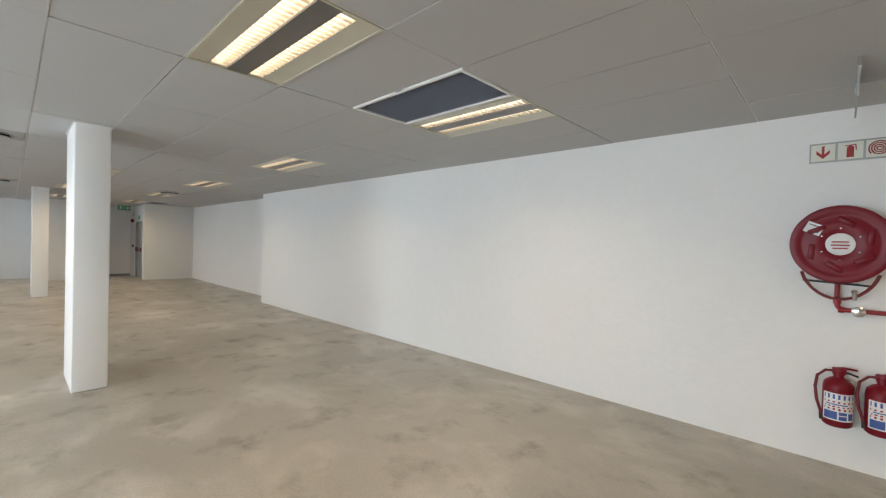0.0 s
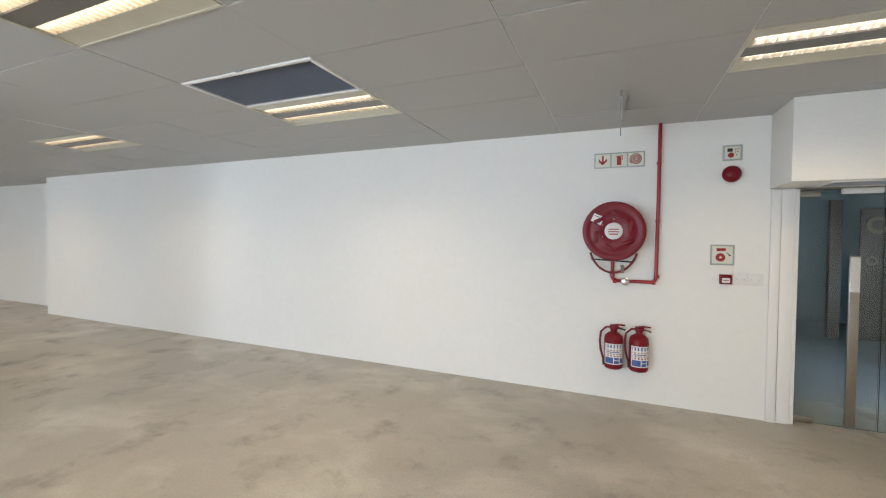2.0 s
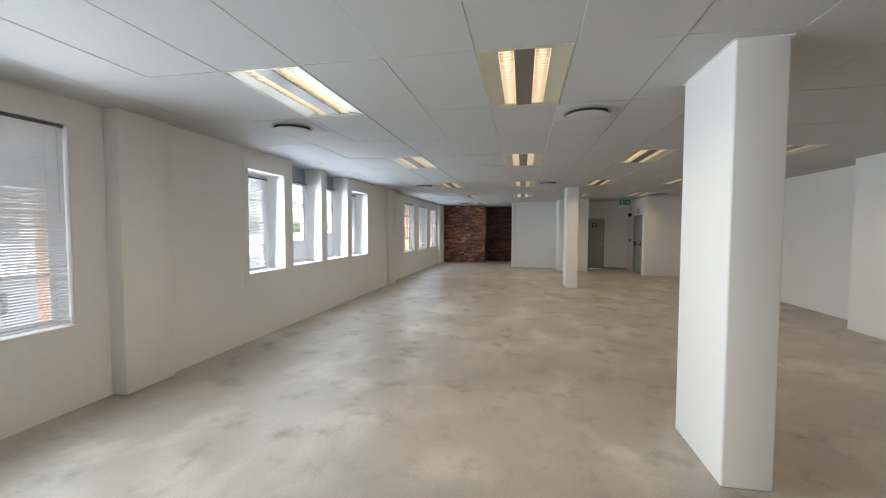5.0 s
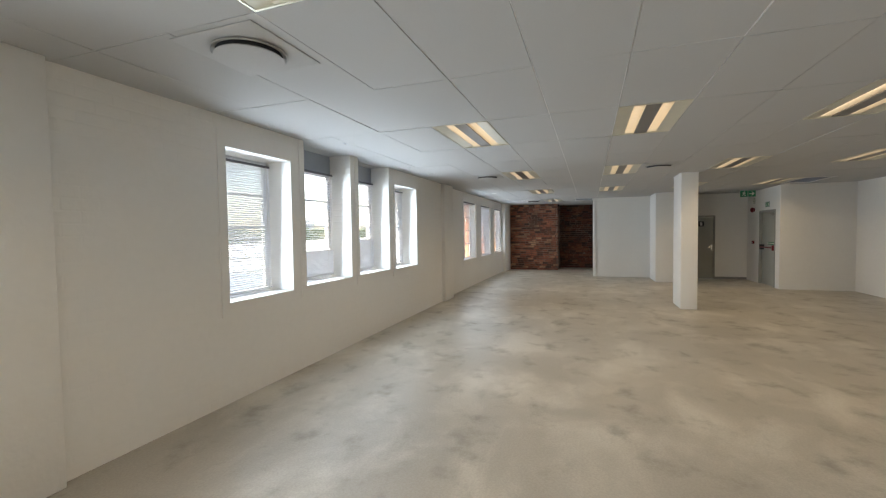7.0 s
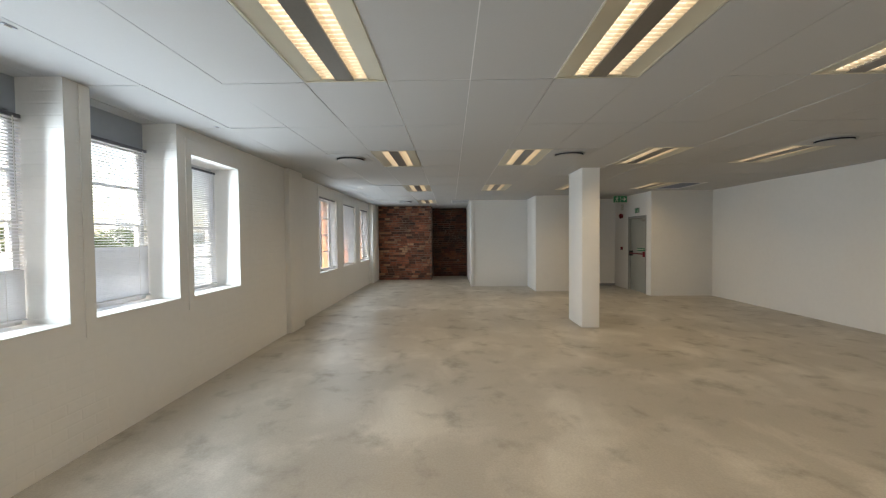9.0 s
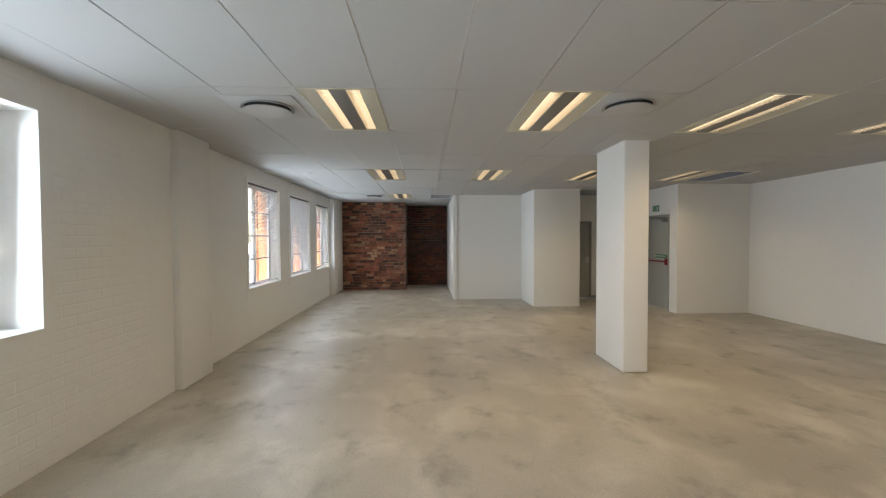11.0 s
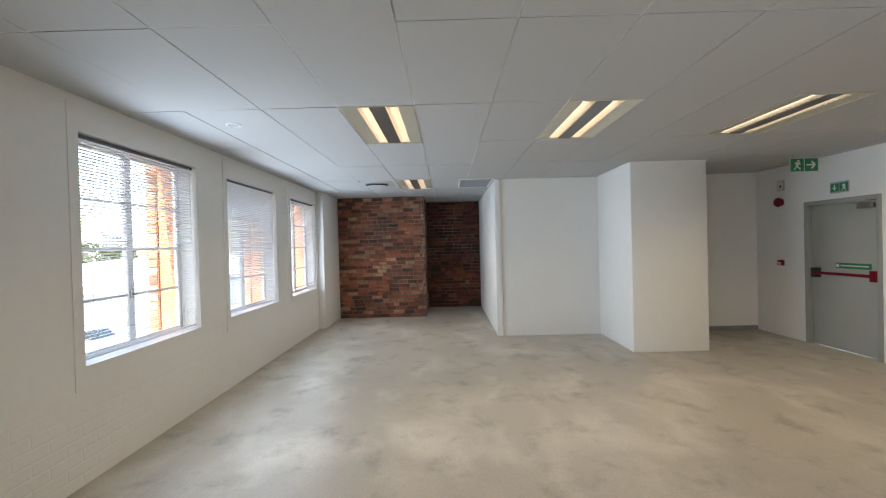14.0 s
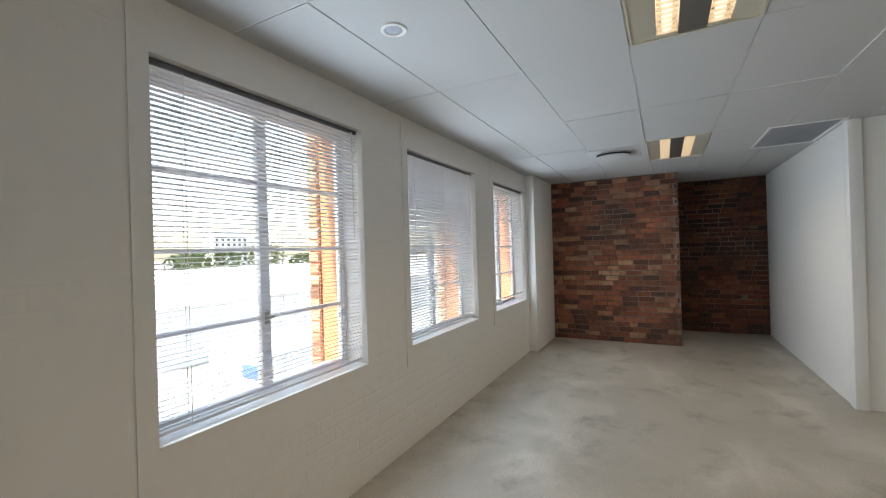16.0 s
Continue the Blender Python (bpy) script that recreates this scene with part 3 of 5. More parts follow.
g2 = air_grille(-20.45, -1.10)
g2.matrix_basis = pose(-20.32, -1.09, H - 0.004) @ Matrix.Diagonal((0.85, 1, 0.3, 1))


def diffuser(x, y):
    """Round supply diffuser on a square plate: cone ring with a dark gap and a dished centre."""
    d = thing("ceiling_diffuser", "round white air diffuser hanging under the ceiling", "air vent", (x, y, H), group="round ceiling diffusers")
    bm = bmesh.new()
    add_box(bm, -0.292, 0.292, -0.292, 0.292, -0.006, -0.001, bevel=0.002)
    part("plate", (bm, TILE), d)
    bm = bmesh.new()
    lathe(bm, [(0.195, -0.007), (0.215, -0.012), (0.222, -0.02), (0.212, -0.022), (0.19, -0.012)], Matrix(), 40)
    part("ring", (bm, TILE), d)
    bm = bmesh.new()
    lathe(bm, [(0.185, -0.0075), (0.185, -0.034)], Matrix(), 40)
    part("throat", (bm, DARK), d, "dark air gap")
    bm = bmesh.new()
    lathe(bm, [(0.16, -0.0345), (0.192, -0.038), (0.197, -0.045), (0.15, -0.052), (0.02, -0.055)], Matrix(), 40)
    part("disc", (bm, TILE), d)
    return d


for x, y in ((-6.79, 0.23), (-6.82, -2.82), (-12.80, 0.22), (-12.95, -2.82), (-12.13, 3.18), (-20.12, -2.82)):
    diffuser(x, y)


def smoke_detector(x, y, r):
    d = thing("smoke_detector", "small round white smoke detector on the ceiling", "smoke detector", (x, y, H))
    bm = bmesh.new()
    lathe(bm, [(r, -0.0012), (r, -0.010), (r * 0.86, -0.02)], Matrix(), 24)
    part("base", (bm, PLATEWHITE), d)
    bm = bmesh.new()
    lathe(bm, [(r * 0.72, -0.02), (r * 0.70, -0.035), (r * 0.5, -0.044), (r * 0.1, -0.046)], Matrix(), 24)
    part("head", (bm, PLATEWHITE), d)
    return d


smoke_detector(2.07, 3.66, 0.075)

spot_ring = thing("recessed_spot", "small round recessed spot with a white rim and grey lens", "downlight", (-16.46, -3.46, H))
bm = bmesh.new()
for k in range(28):
    a, b = 2 * math.pi * k / 28, 2 * math.pi * (k + 1) / 28
    ring = [[bm.verts.new((r * math.cos(t), r * math.sin(t), h)) for r, h in ((0.066, -0.001), (0.064, -0.007), (0.052, -0.010), (0.044, -0.006), (0.044, -0.0015))] for t in (a, b)]
    for i in range(4):
        bm.faces.new((ring[0][i], ring[1][i], ring[1][i + 1], ring[0][i + 1]))
bmesh.ops.remove_doubles(bm, verts=bm.verts, dist=0.0002)
part("rim", (bm, PLATEWHITE), spot_ring)
bm = bmesh.new()
lathe(bm, [(0.043, -0.0012), (0.040, -0.003), (0.02, -0.006), (0.004, -0.007)], Matrix(), 24)
part("lens", (bm, GRILLEGREY), spot_ring, "grey lens")
for x, y in ((-9.225, -3.705), (-11.228, -3.745)):
    clip = thing("ceiling_clip", "small grey metal clip on the ceiling by the windows", "clip", (x, y, H), group="ceiling clips")
    part("plate", boxes("plate", [(-0.035, 0.035, -0.011, 0.011, -0.007, -0.001)], GRILLEGREY, 0.002), clip)
    part("tongue", boxes("tongue", [(-0.012, 0.020, -0.006, 0.006, -0.013, -0.0072)], STEEL, 0.001), clip)

# ---- windows and blinds ----


def window(i, w, glass_y, rows, mullions, head_panel=0.0):
    """Steel casement in its opening, with frame, bars and panes."""
    x0, x1, z0, z1, face = w
    win = tagged(new("window_%d" % i), "white steel framed window with small panes", "window", kind="structure")
    win.matrix_basis = Matrix.Translation((0, 0, 0))
    f, d = 0.045, 0.04
    top = z1 - head_panel
    y0, y1 = glass_y - d / 2, glass_y + d / 2
    part("window_frame", boxes("window_frame", [(x0, x0 + f, y0, y1, z0, top), (x1 - f, x1, y0, y1, z0, top), (x0 + f, x1 - f, y0, y1, z0, z0 + f), (x0 + f, x1 - f, y0, y1, top - f, top)], FRAME_WHITE, 0.003), win)
    if head_panel:
        part("head_panel", boxes("head_panel", [(x0, x1, glass_y - 0.015, glass_y + 0.03, top + 0.001, z1)], GREYPANEL), win, "grey-blue panel above the glazing")
    xs = [x0 + f + (x1 - x0 - 2 * f) * k / (mullions + 1) for k in range(mullions + 2)]
    zs = [z0 + f + (top - z0 - 2 * f) * k / rows for k in range(rows + 1)]
    for x in xs[1:-1]:
        part("mullion", boxes("mullion", [(x - 0.032, x + 0.032, y0 - 0.004, y1 + 0.006, z0 + f, top - f)], FRAME_WHITE, 0.003), win)
        part("latch", boxes("latch", [(x - 0.012, x + 0.012, y1 + 0.006, y1 + 0.02, zs[1] - 0.04, zs[1] + 0.04), (x - 0.04, x + 0.012, y1 + 0.02, y1 + 0.03, zs[1] - 0.008, zs[1] + 0.008)], STEEL), win)
    for z in zs[1:-1]:
        part("glazing_bar", boxes("glazing_bar", [(x0 + f, x1 - f, glass_y - 0.012, glass_y + 0.014, z - 0.011, z + 0.011)], FRAME_WHITE), win)
    for a, b in zip(xs, xs[1:]):
        for c, e in zip(zs, zs[1:]):
            p = part("pane", boxes("pane", [(a, b, glass_y - 0.003, glass_y + 0.001, c, e)], GLASS), win)
            p.visible_shadow = False
    # inner sill, flush with the surround
    part("window_sill", boxes("window_sill", [(x0 + 0.002, x1 - 0.002, y1, face + 0.012, z0 + 0.0005, z0 + 0.012)], TRIM_PAINT, 0.004), win)
    return win


def surround(w, left, right, top, bottom):
    """Thin raised plaster band round the opening."""
    x0, x1, z0, z1, face = w
    y0, y1 = face - 0.002, face + 0.007
    t = min(z1 + top, H - 0.002)
    items = [(x0 - left, x0, y0, y1, z0 - bottom, t), (x1, x1 + right, y0, y1, z0 - bottom, t), (x0, x1, y0, y1, z0 - bottom, z0)]
    if z1 + 0.02 < t:
        items.append((x0, x1, y0, y1, z1, t))
    structure("window_surround", boxes("window_surround", items, PAINT), "slightly raised white plaster band round a window", "window surround")


def blind(w, y, top, bottom, tilt, pitch=0.0232, dense=None, label="white aluminium venetian blind lowered over the window", gap=0.012):
    """Venetian blind: dark headrail, tilted slats, ladder cords and bottom rail. tilt(z) in degrees."""
    x0, x1 = w[0] + gap, w[1] - gap
    half = (x1 - x0) / 2
    b = thing("venetian_blind", label, "blind", ((x0 + x1) / 2, y, top), group="venetian blinds")
    part("headrail", boxes("headrail", [(-half, half, -0.014, 0.014, -0.026, 0.0)], HEAD, 0.002), b, "dark metal headrail")
    z = -0.035
    slat = None
    n = 0
    rnd = random.Random(int(-x0 * 100))
    while z > bottom - top + 0.03 and n < 110:
        if slat is None:
            v = []
            for s in (-1, 1):
                for yy, zz in ((-0.0125, 0), (-0.004, 0.0016), (0.004, 0.0016), (0.0125, 0)):
                    v += [(s * half, yy, zz), (s * half, yy, zz + 0.0006)]
            f = []
            for q in range(3):
                a = 2 * q
                f += [(a, a + 2, a + 10, a + 8), (a + 1, a + 9, a + 11, a + 3)]
            f += [(0, 8, 9, 1), (6, 7, 15, 14), (0, 1, 3, 2), (2, 3, 5, 4), (4, 5, 7, 6), (8, 10, 11, 9), (10, 12, 13, 11), (12, 14, 15, 13)]
            slat = mesh_of("slat", v, f, SLAT)
        part("slat", slat, b, at=pose(0, 0, z, tilt(top + z) + rnd.uniform(-1.5, 1.5), rnd.uniform(-0.1, 0.1), 0))
        n += 1
        z -= pitch if not dense or top + z > dense[0] else dense[1]
    part("bottom_rail", boxes("bottom_rail", [(-half, half, -0.012, 0.012, z - 0.006, z + 0.008)], SLAT, 0.002), b)
    for fx in (-0.72, 0.72) if half < 0.55 else (-0.78, 0.0, 0.78):
        part("ladder_cord", boxes("ladder_cord", [(fx * half - 0.0012, fx * half + 0.0012, 0.0135, 0.0155, z, -0.026), (fx * half - 0.0012, fx * half + 0.0012, -0.0155, -0.0135, z, -0.026)], CORD), b)
    bm = bmesh.new()
    add_cyl(bm, (-half + 0.06, 0.02, -0.02), (-half + 0.06, 0.022, -min(0.75, top - bottom)), 0.004, n=8)
    part("wand", (bm, CORD), b)
    return b


ramp = lambda z, a, b, za, zb: a + (b - a) * min(1, max(0, (z - za) / (zb - za)))
for i, w in enumerate(WIN_A):
    window(1 + i, w, -4.36, 4, 1)
    surround(w, 0.06, 0.06, 0.2, 0.13)
    blind(w, -4.20, w[3] - 0.004, w[2] + 0.01, lambda z: ramp(z, 53, 61, 1.2, 1.6))
for i, w in enumerate(WIN_B):
    window(4 + i, w, -4.44, 4, 0, 0.26 if i in (1, 2) else 0.0)
    surround(w, 0.09, 0.09, 0.15, 0.12)
blind(WIN_B[0], -4.375, 2.36, 0.955, lambda z: 46)
blind(WIN_B[1], -4.375, H - 0.26, 0.99, lambda z: 14 if z > 1.36 else 50, dense=(1.36, 0.016))
blind(WIN_B[2], -4.375, H - 0.26, 0.99, lambda z: 14 if z > 1.50 else 50, dense=(1.50, 0.016))
blind(WIN_B[3], -4.375, 2.38, 0.97, lambda z: 46)
for i, w in enumerate(WIN_C):
    window(8 + i, w, -4.36, 4, 1)
    surround(w, 0.09, 0.08, 0.2, 0.15)
blind(WIN_C[0], -4.205, WIN_C[0][3] - 0.003, WIN_C[0][2] + 0.02, lambda z: ramp(z, 8, 17, 1.3, 2.2), label="white aluminium venetian blind fully lowered with open slats")
blind(WIN_C[1], -4.205, WIN_C[1][3] - 0.003, WIN_C[1][2] + 0.02, lambda z: ramp(z, 40, 52, 1.0, 1.8), label="white aluminium venetian blind fully lowered with nearly closed slats")
blind(WIN_C[2], -4.205, WIN_C[2][3] - 0.003, 0.9, lambda z: 16, label="white aluminium venetian blind with open slats")

# ---- glass entrance doors ----
for x0, x1, y0, y1 in ((1.30, 1.37, NORTH - 0.03, NORTH - 0.001), (1.375, 1.47, NORTH - 0.018, NORTH - 0.001), (1.47, 1.505, NORTH + 0.0, NORTH + 0.19), (2.685, 2.72, NORTH + 0.0, NORTH + 0.19), (2.722, 2.79, NORTH - 0.075, NORTH - 0.046), (2.795, 2.87, NORTH - 0.062, NORTH - 0.046)):
    bm = bmesh.new()
    add_box(bm, x0, x1, y0, y1, 0.001, DOOR_H - 0.03, bevel=0.006)
    structure("trim", from_bm("trim", bm, TRIM_PAINT), "white upright door architrave", "trim")
for k, (x0, x1, hx, s) in enumerate(((1.51, 2.085, 1.885, 1), (2.095, 2.68, 2.19, -1))):
    d = tagged(new("door_%d" % (1 + k)), "frameless glass entrance door with a tall steel pull handle", "door", kind="structure")
    y = NORTH + 0.10
    leaf = part("glass", boxes("glass", [(x0, x1, y - 0.006, y + 0.006, 0.012, DOOR_H - 0.05)], DOORGLASS), d)
    leaf.visible_shadow = False
    part("patch_fitting", boxes("patch_fitting", [(x0 if s > 0 else x1 - 0.16, x0 + 0.16 if s > 0 else x1, y - 0.016, y + 0.016, 0.008, 0.06)], STEEL, 0.002), d)
    part("top_fitting", boxes("top_fitting", [(x0 if s > 0 else x1 - 0.16, x0 + 0.16 if s > 0 else x1, y - 0.016, y + 0.016, DOOR_H - 0.09, DOOR_H - 0.04)], STEEL, 0.002), d)
    bm = bmesh.new()
    add_box(bm, hx - 0.034, hx + 0.034, y - 0.085, y - 0.06, 0.05, 1.47, bevel=0.004)
    h = part("handle", (bm, STEEL), d, "tall flat brushed steel pull handle")
    for z in (0.2, 1.16):
        bm = bmesh.new()
        add_cyl(bm, (hx, y - 0.06, z), (hx, y - 0.006, z), 0.011, n=16)
        part("standoff", (bm, STEEL), h)
    part("lock_plate", boxes("lock_plate", [(hx - 0.031, hx + 0.031, y - 0.0885, y - 0.0855, 1.17, 1.46)], CHROME), h)
closer = thing("door_contact", "small white magnetic lock housing above the glass doors", "door lock", (1.93, NORTH + 0.06, DOOR_H - 0.075))
part("housing", boxes("housing", [(-0.13, 0.13, -0.02, 0.02, 0.0, 0.045)], PLATEWHITE, 0.004), closer)
structure("door_head", boxes("door_head", [(DOOR_X0, DOOR_X1, NORTH + 0.02, NORTH + 0.18, DOOR_H - 0.03, DOOR_H - 0.001)], STEEL), "dark steel rail above the glass doors", "door rail")

# lobby behind the glass doors
structure("lobby_floor", boxes("lobby_floor", [(-0.2, 5.4, NORTH2 + 0.3, 11.2, -0.05, 0.0)], LOBBYFLOOR), "smooth grey lobby floor", "floor")
structure("lobby_wall", boxes("lobby_wall", [
    (-0.2, 5.4, 11.0, 11.2, 0, 2.7), (-0.2, 0.0, NORTH + T, 11.0, 0, 2.7), (4.6, 4.8, NORTH + T, 8.2, 0, 2.7), (5.2, 5.4, 8.0, 11.0, 0, 2.7), (4.8, 5.2, 8.0, 8.2, 0, 2.7)], LOBBYWALL), "blue-grey painted lobby walls", "wall")
structure("lobby_ceiling", boxes("lobby_ceiling", [(-0.2, 5.4, NORTH + T, 11.2, 2.7, 2.75)], LOBBYWALL), "dim lobby ceiling", "ceiling")
panel = thing("wall_mural", "dark brown panel with round tan discs in the lobby", "wall art", (3.94, 9.2, 0))
part("panel", boxes("panel", [(-0.22, 0.47, -0.02, 0.02, 0.0, 2.15)], LOBBYBROWN, 0.004), panel)
part("post", boxes("post", [(-0.62, -0.46, -0.05, 0.05, 0.0, 2.3)], LOBBYBROWN, 0.006), panel, "dark upright post")
for x, z, r in ((-0.02, 1.88, 0.15), (0.36, 1.92, 0.16), (0.20, 1.58, 0.11), (-0.08, 1.30, 0.08)):
    bm = bmesh.new()
    lathe(bm, [(r * 0.5, -0.01), (r * 0.55, 0.02), (r * 0.95, 0.02), (r, -0.01)], pose(x, -0.022, z, 90), 28)
    part("disc", (bm, LOBBYTAN), panel)
# fill lamp out of view, added to lift the lobby's brightness
spot = thing("ceiling_spot", "small unseen fill lamp added to light the dim lobby", "downlight", (2.4, 7.0, 2.69))
bm = bmesh.new()
lathe(bm, [(0.09, 0.0), (0.09, -0.02), (0.07, -0.024)], Matrix(), 20)
part("lens", (bm, glow("lobby_fill_glow", (1.0, 0.93, 0.85), 5)), spot)

# ---- fire equipment on the long wall ----


def hose_reel():
    o = thing("fire_hose_reel", "dark red enamelled fire hose reel on the white wall", "fire hose reel", (0.042, NORTH, 1.663))
    face = pose(0, -0.06, 0, 90)
    R = 0.283
    bm = bmesh.new()
    lathe(bm, [(R - 0.03, 0.0), (R - 0.004, 0.002), (R, 0.012), (R - 0.006, 0.02), (R - 0.025, 0.024)], face, 56)
    part("back_disc", (bm, RED), o)
    bm = bmesh.new()
    lathe(bm, [(R - 0.05, 0.02), (R - 0.035, 0.035), (R - 0.033, 0.06), (R - 0.037, 0.085), (R - 0.05, 0.10)], face, 56)
    part("hose_coil", (bm, HOSE), o, "dark coiled hose")
    bm = bmesh.new()
    lathe(bm, [(R - 0.01, 0.100), (R, 0.106), (R - 0.004, 0.118), (R - 0.03, 0.124), (R - 0.055, 0.116), (0.20, 0.112), (0.17, 0.122), (0.10, 0.122), (0.085, 0.116), (0.02, 0.116)], face, 56)
    part("front_disc", (bm, RED), o)
    for k in range(6):
        a = radians(60 * k + 20)
        bm = bmesh.new()
        add_box(bm, -0.055, 0.055, -0.018, 0.018, 0, 0.016, bevel=0.007)
        me = from_bm("rib", bm, RED)
        part("rib", me, o, at=face @ pose(0.165 * math.cos(a), 0.165 * math.sin(a), 0.114, 0, 0, math.degrees(a) + 65))
    bm = bmesh.new()
    lathe(bm, [(0.078, 0.117), (0.08, 0.126), (0.07, 0.131), (0.01, 0.132)], face, 32)
    hub = part("hub", (bm, LABELWHITE), o, "white hub label")
    part("hub_text", boxes("hub_text", [(-0.045, 0.045, -0.1935, -0.1925, 0.012, 0.022), (-0.05, 0.05, -0.1935, -0.1925, -0.012, -0.002), (-0.04, 0.04, -0.1935, -0.1925, -0.035, -0.024)], RED_SIGN), hub)
    for k in range(6):
        a = radians(60 * k + 30)
        bm = bmesh.new()
        lathe(bm, [(0.007, 0.117), (0.007, 0.124), (0.003, 0.127)], face @ Matrix.Translation((0.115 * math.cos(a), 0.115 * math.sin(a), 0)), 10)
        part("bolt", (bm, CHROME), o)
    lab = part("label", boxes("label", [(-0.05, 0.05, -0.001, 0.001, -0.04, 0.04)], LABELWHITE), o, "white sticker", at=pose(-0.145, -0.182, 0.115, 0, 25, 0))
    part("mark", boxes("mark", [(0.005, 0.035, -0.0025, -0.0012, -0.025, 0.005), (-0.04, 0.03, -0.0025, -0.0012, 0.018, 0.024)], RUBBER), lab)
    # hose loop, nozzle and guide below the disc
    pts = []
    for k in range(15):
        a = radians(200 + 140 * k / 14)
        pts.append((0.24 * math.cos(a) * 0.92, -0.13, -0.11 + 0.29 * math.sin(a)))
    bm = bmesh.new()
    sweep(bm, pts, 0.011)
    part("hose_loop", (bm, HOSE), o)
    bm = bmesh.new()
    add_cyl(bm, (-0.20, -0.10, -0.275), (0.18, -0.10, -0.295), 0.007, n=10)
    part("guide_rod", (bm, RUBBER), o)
    bm = bmesh.new()
    lathe(bm, [(0.012, 0), (0.016, 0.02), (0.014, 0.05), (0.02, 0.06), (0.012, 0.075)], pose(0.085, -0.13, -0.40), 16)
    part("nozzle", (bm, STEEL), o, "brass hose nozzle")
    bm = bmesh.new()
    add_cyl(bm, (0, -0.001, -0.03), (0, -0.075, -0.03), 0.05, n=20)
    part("bracket", (bm, RED), o)
    return o


hose_reel()
pipe = thing("water_pipe", "red painted water pipe feeding the hose reel", "pipe", (0, NORTH - 0.045, 0))
bm = bmesh.new()
arc = lambda cx, cz, r, a0, a1: [(cx + r * math.cos(radians(a0 + (a1 - a0) * k / 6)), 0, cz + r * math.sin(radians(a0 + (a1 - a0) * k / 6))) for k in range(7)]
sweep(bm, [(0.428, 0, H - 0.002), (0.425, 0, 1.8)] + arc(0.375, 1.225, 0.045, 0, -90) + arc(0.082, 1.225, 0.045, 270, 180) + [(0.037, 0, 1.42)], 0.0165, 14)
part("run", (bm, RED_PIPE), pipe)
for x, z, ax in ((0.40, 1.18, 0), (0.425, 1.24, 1), (0.06, 1.18, 0), (0.038, 1.24, 1)):
    bm = bmesh.new()
    add_cyl(bm, (x - 0.016, 0, z) if ax == 0 else (x, 0, z - 0.016), (x + 0.016, 0, z) if ax == 0 else (x, 0, z + 0.016), 0.023, n=16)
    part("fitting", (bm, RED_PIPE), pipe)
for z in (2.3, 1.75):
    part("pipe_clip", boxes("pipe_clip", [(0.405, 0.447, 0.0, 0.044, z, z + 0.02)], RED_PIPE, 0.003), pipe)
bm = bmesh.new()
add_cyl(bm, (0.115, 0, 1.18), (0.19, 0, 1.18), 0.024, n=8)
valve = part("valve", (bm, CHROME), pipe, "chrome stop valve")
bm = bmesh.new()
lathe(bm, [(0.012, 0), (0.012, 0.03), (0.035, 0.035), (0.038, 0.045), (0.03, 0.05)], pose(0.152, -0.018, 1.18, 90), 12)
part("hand_wheel", (bm, CHROME), valve)


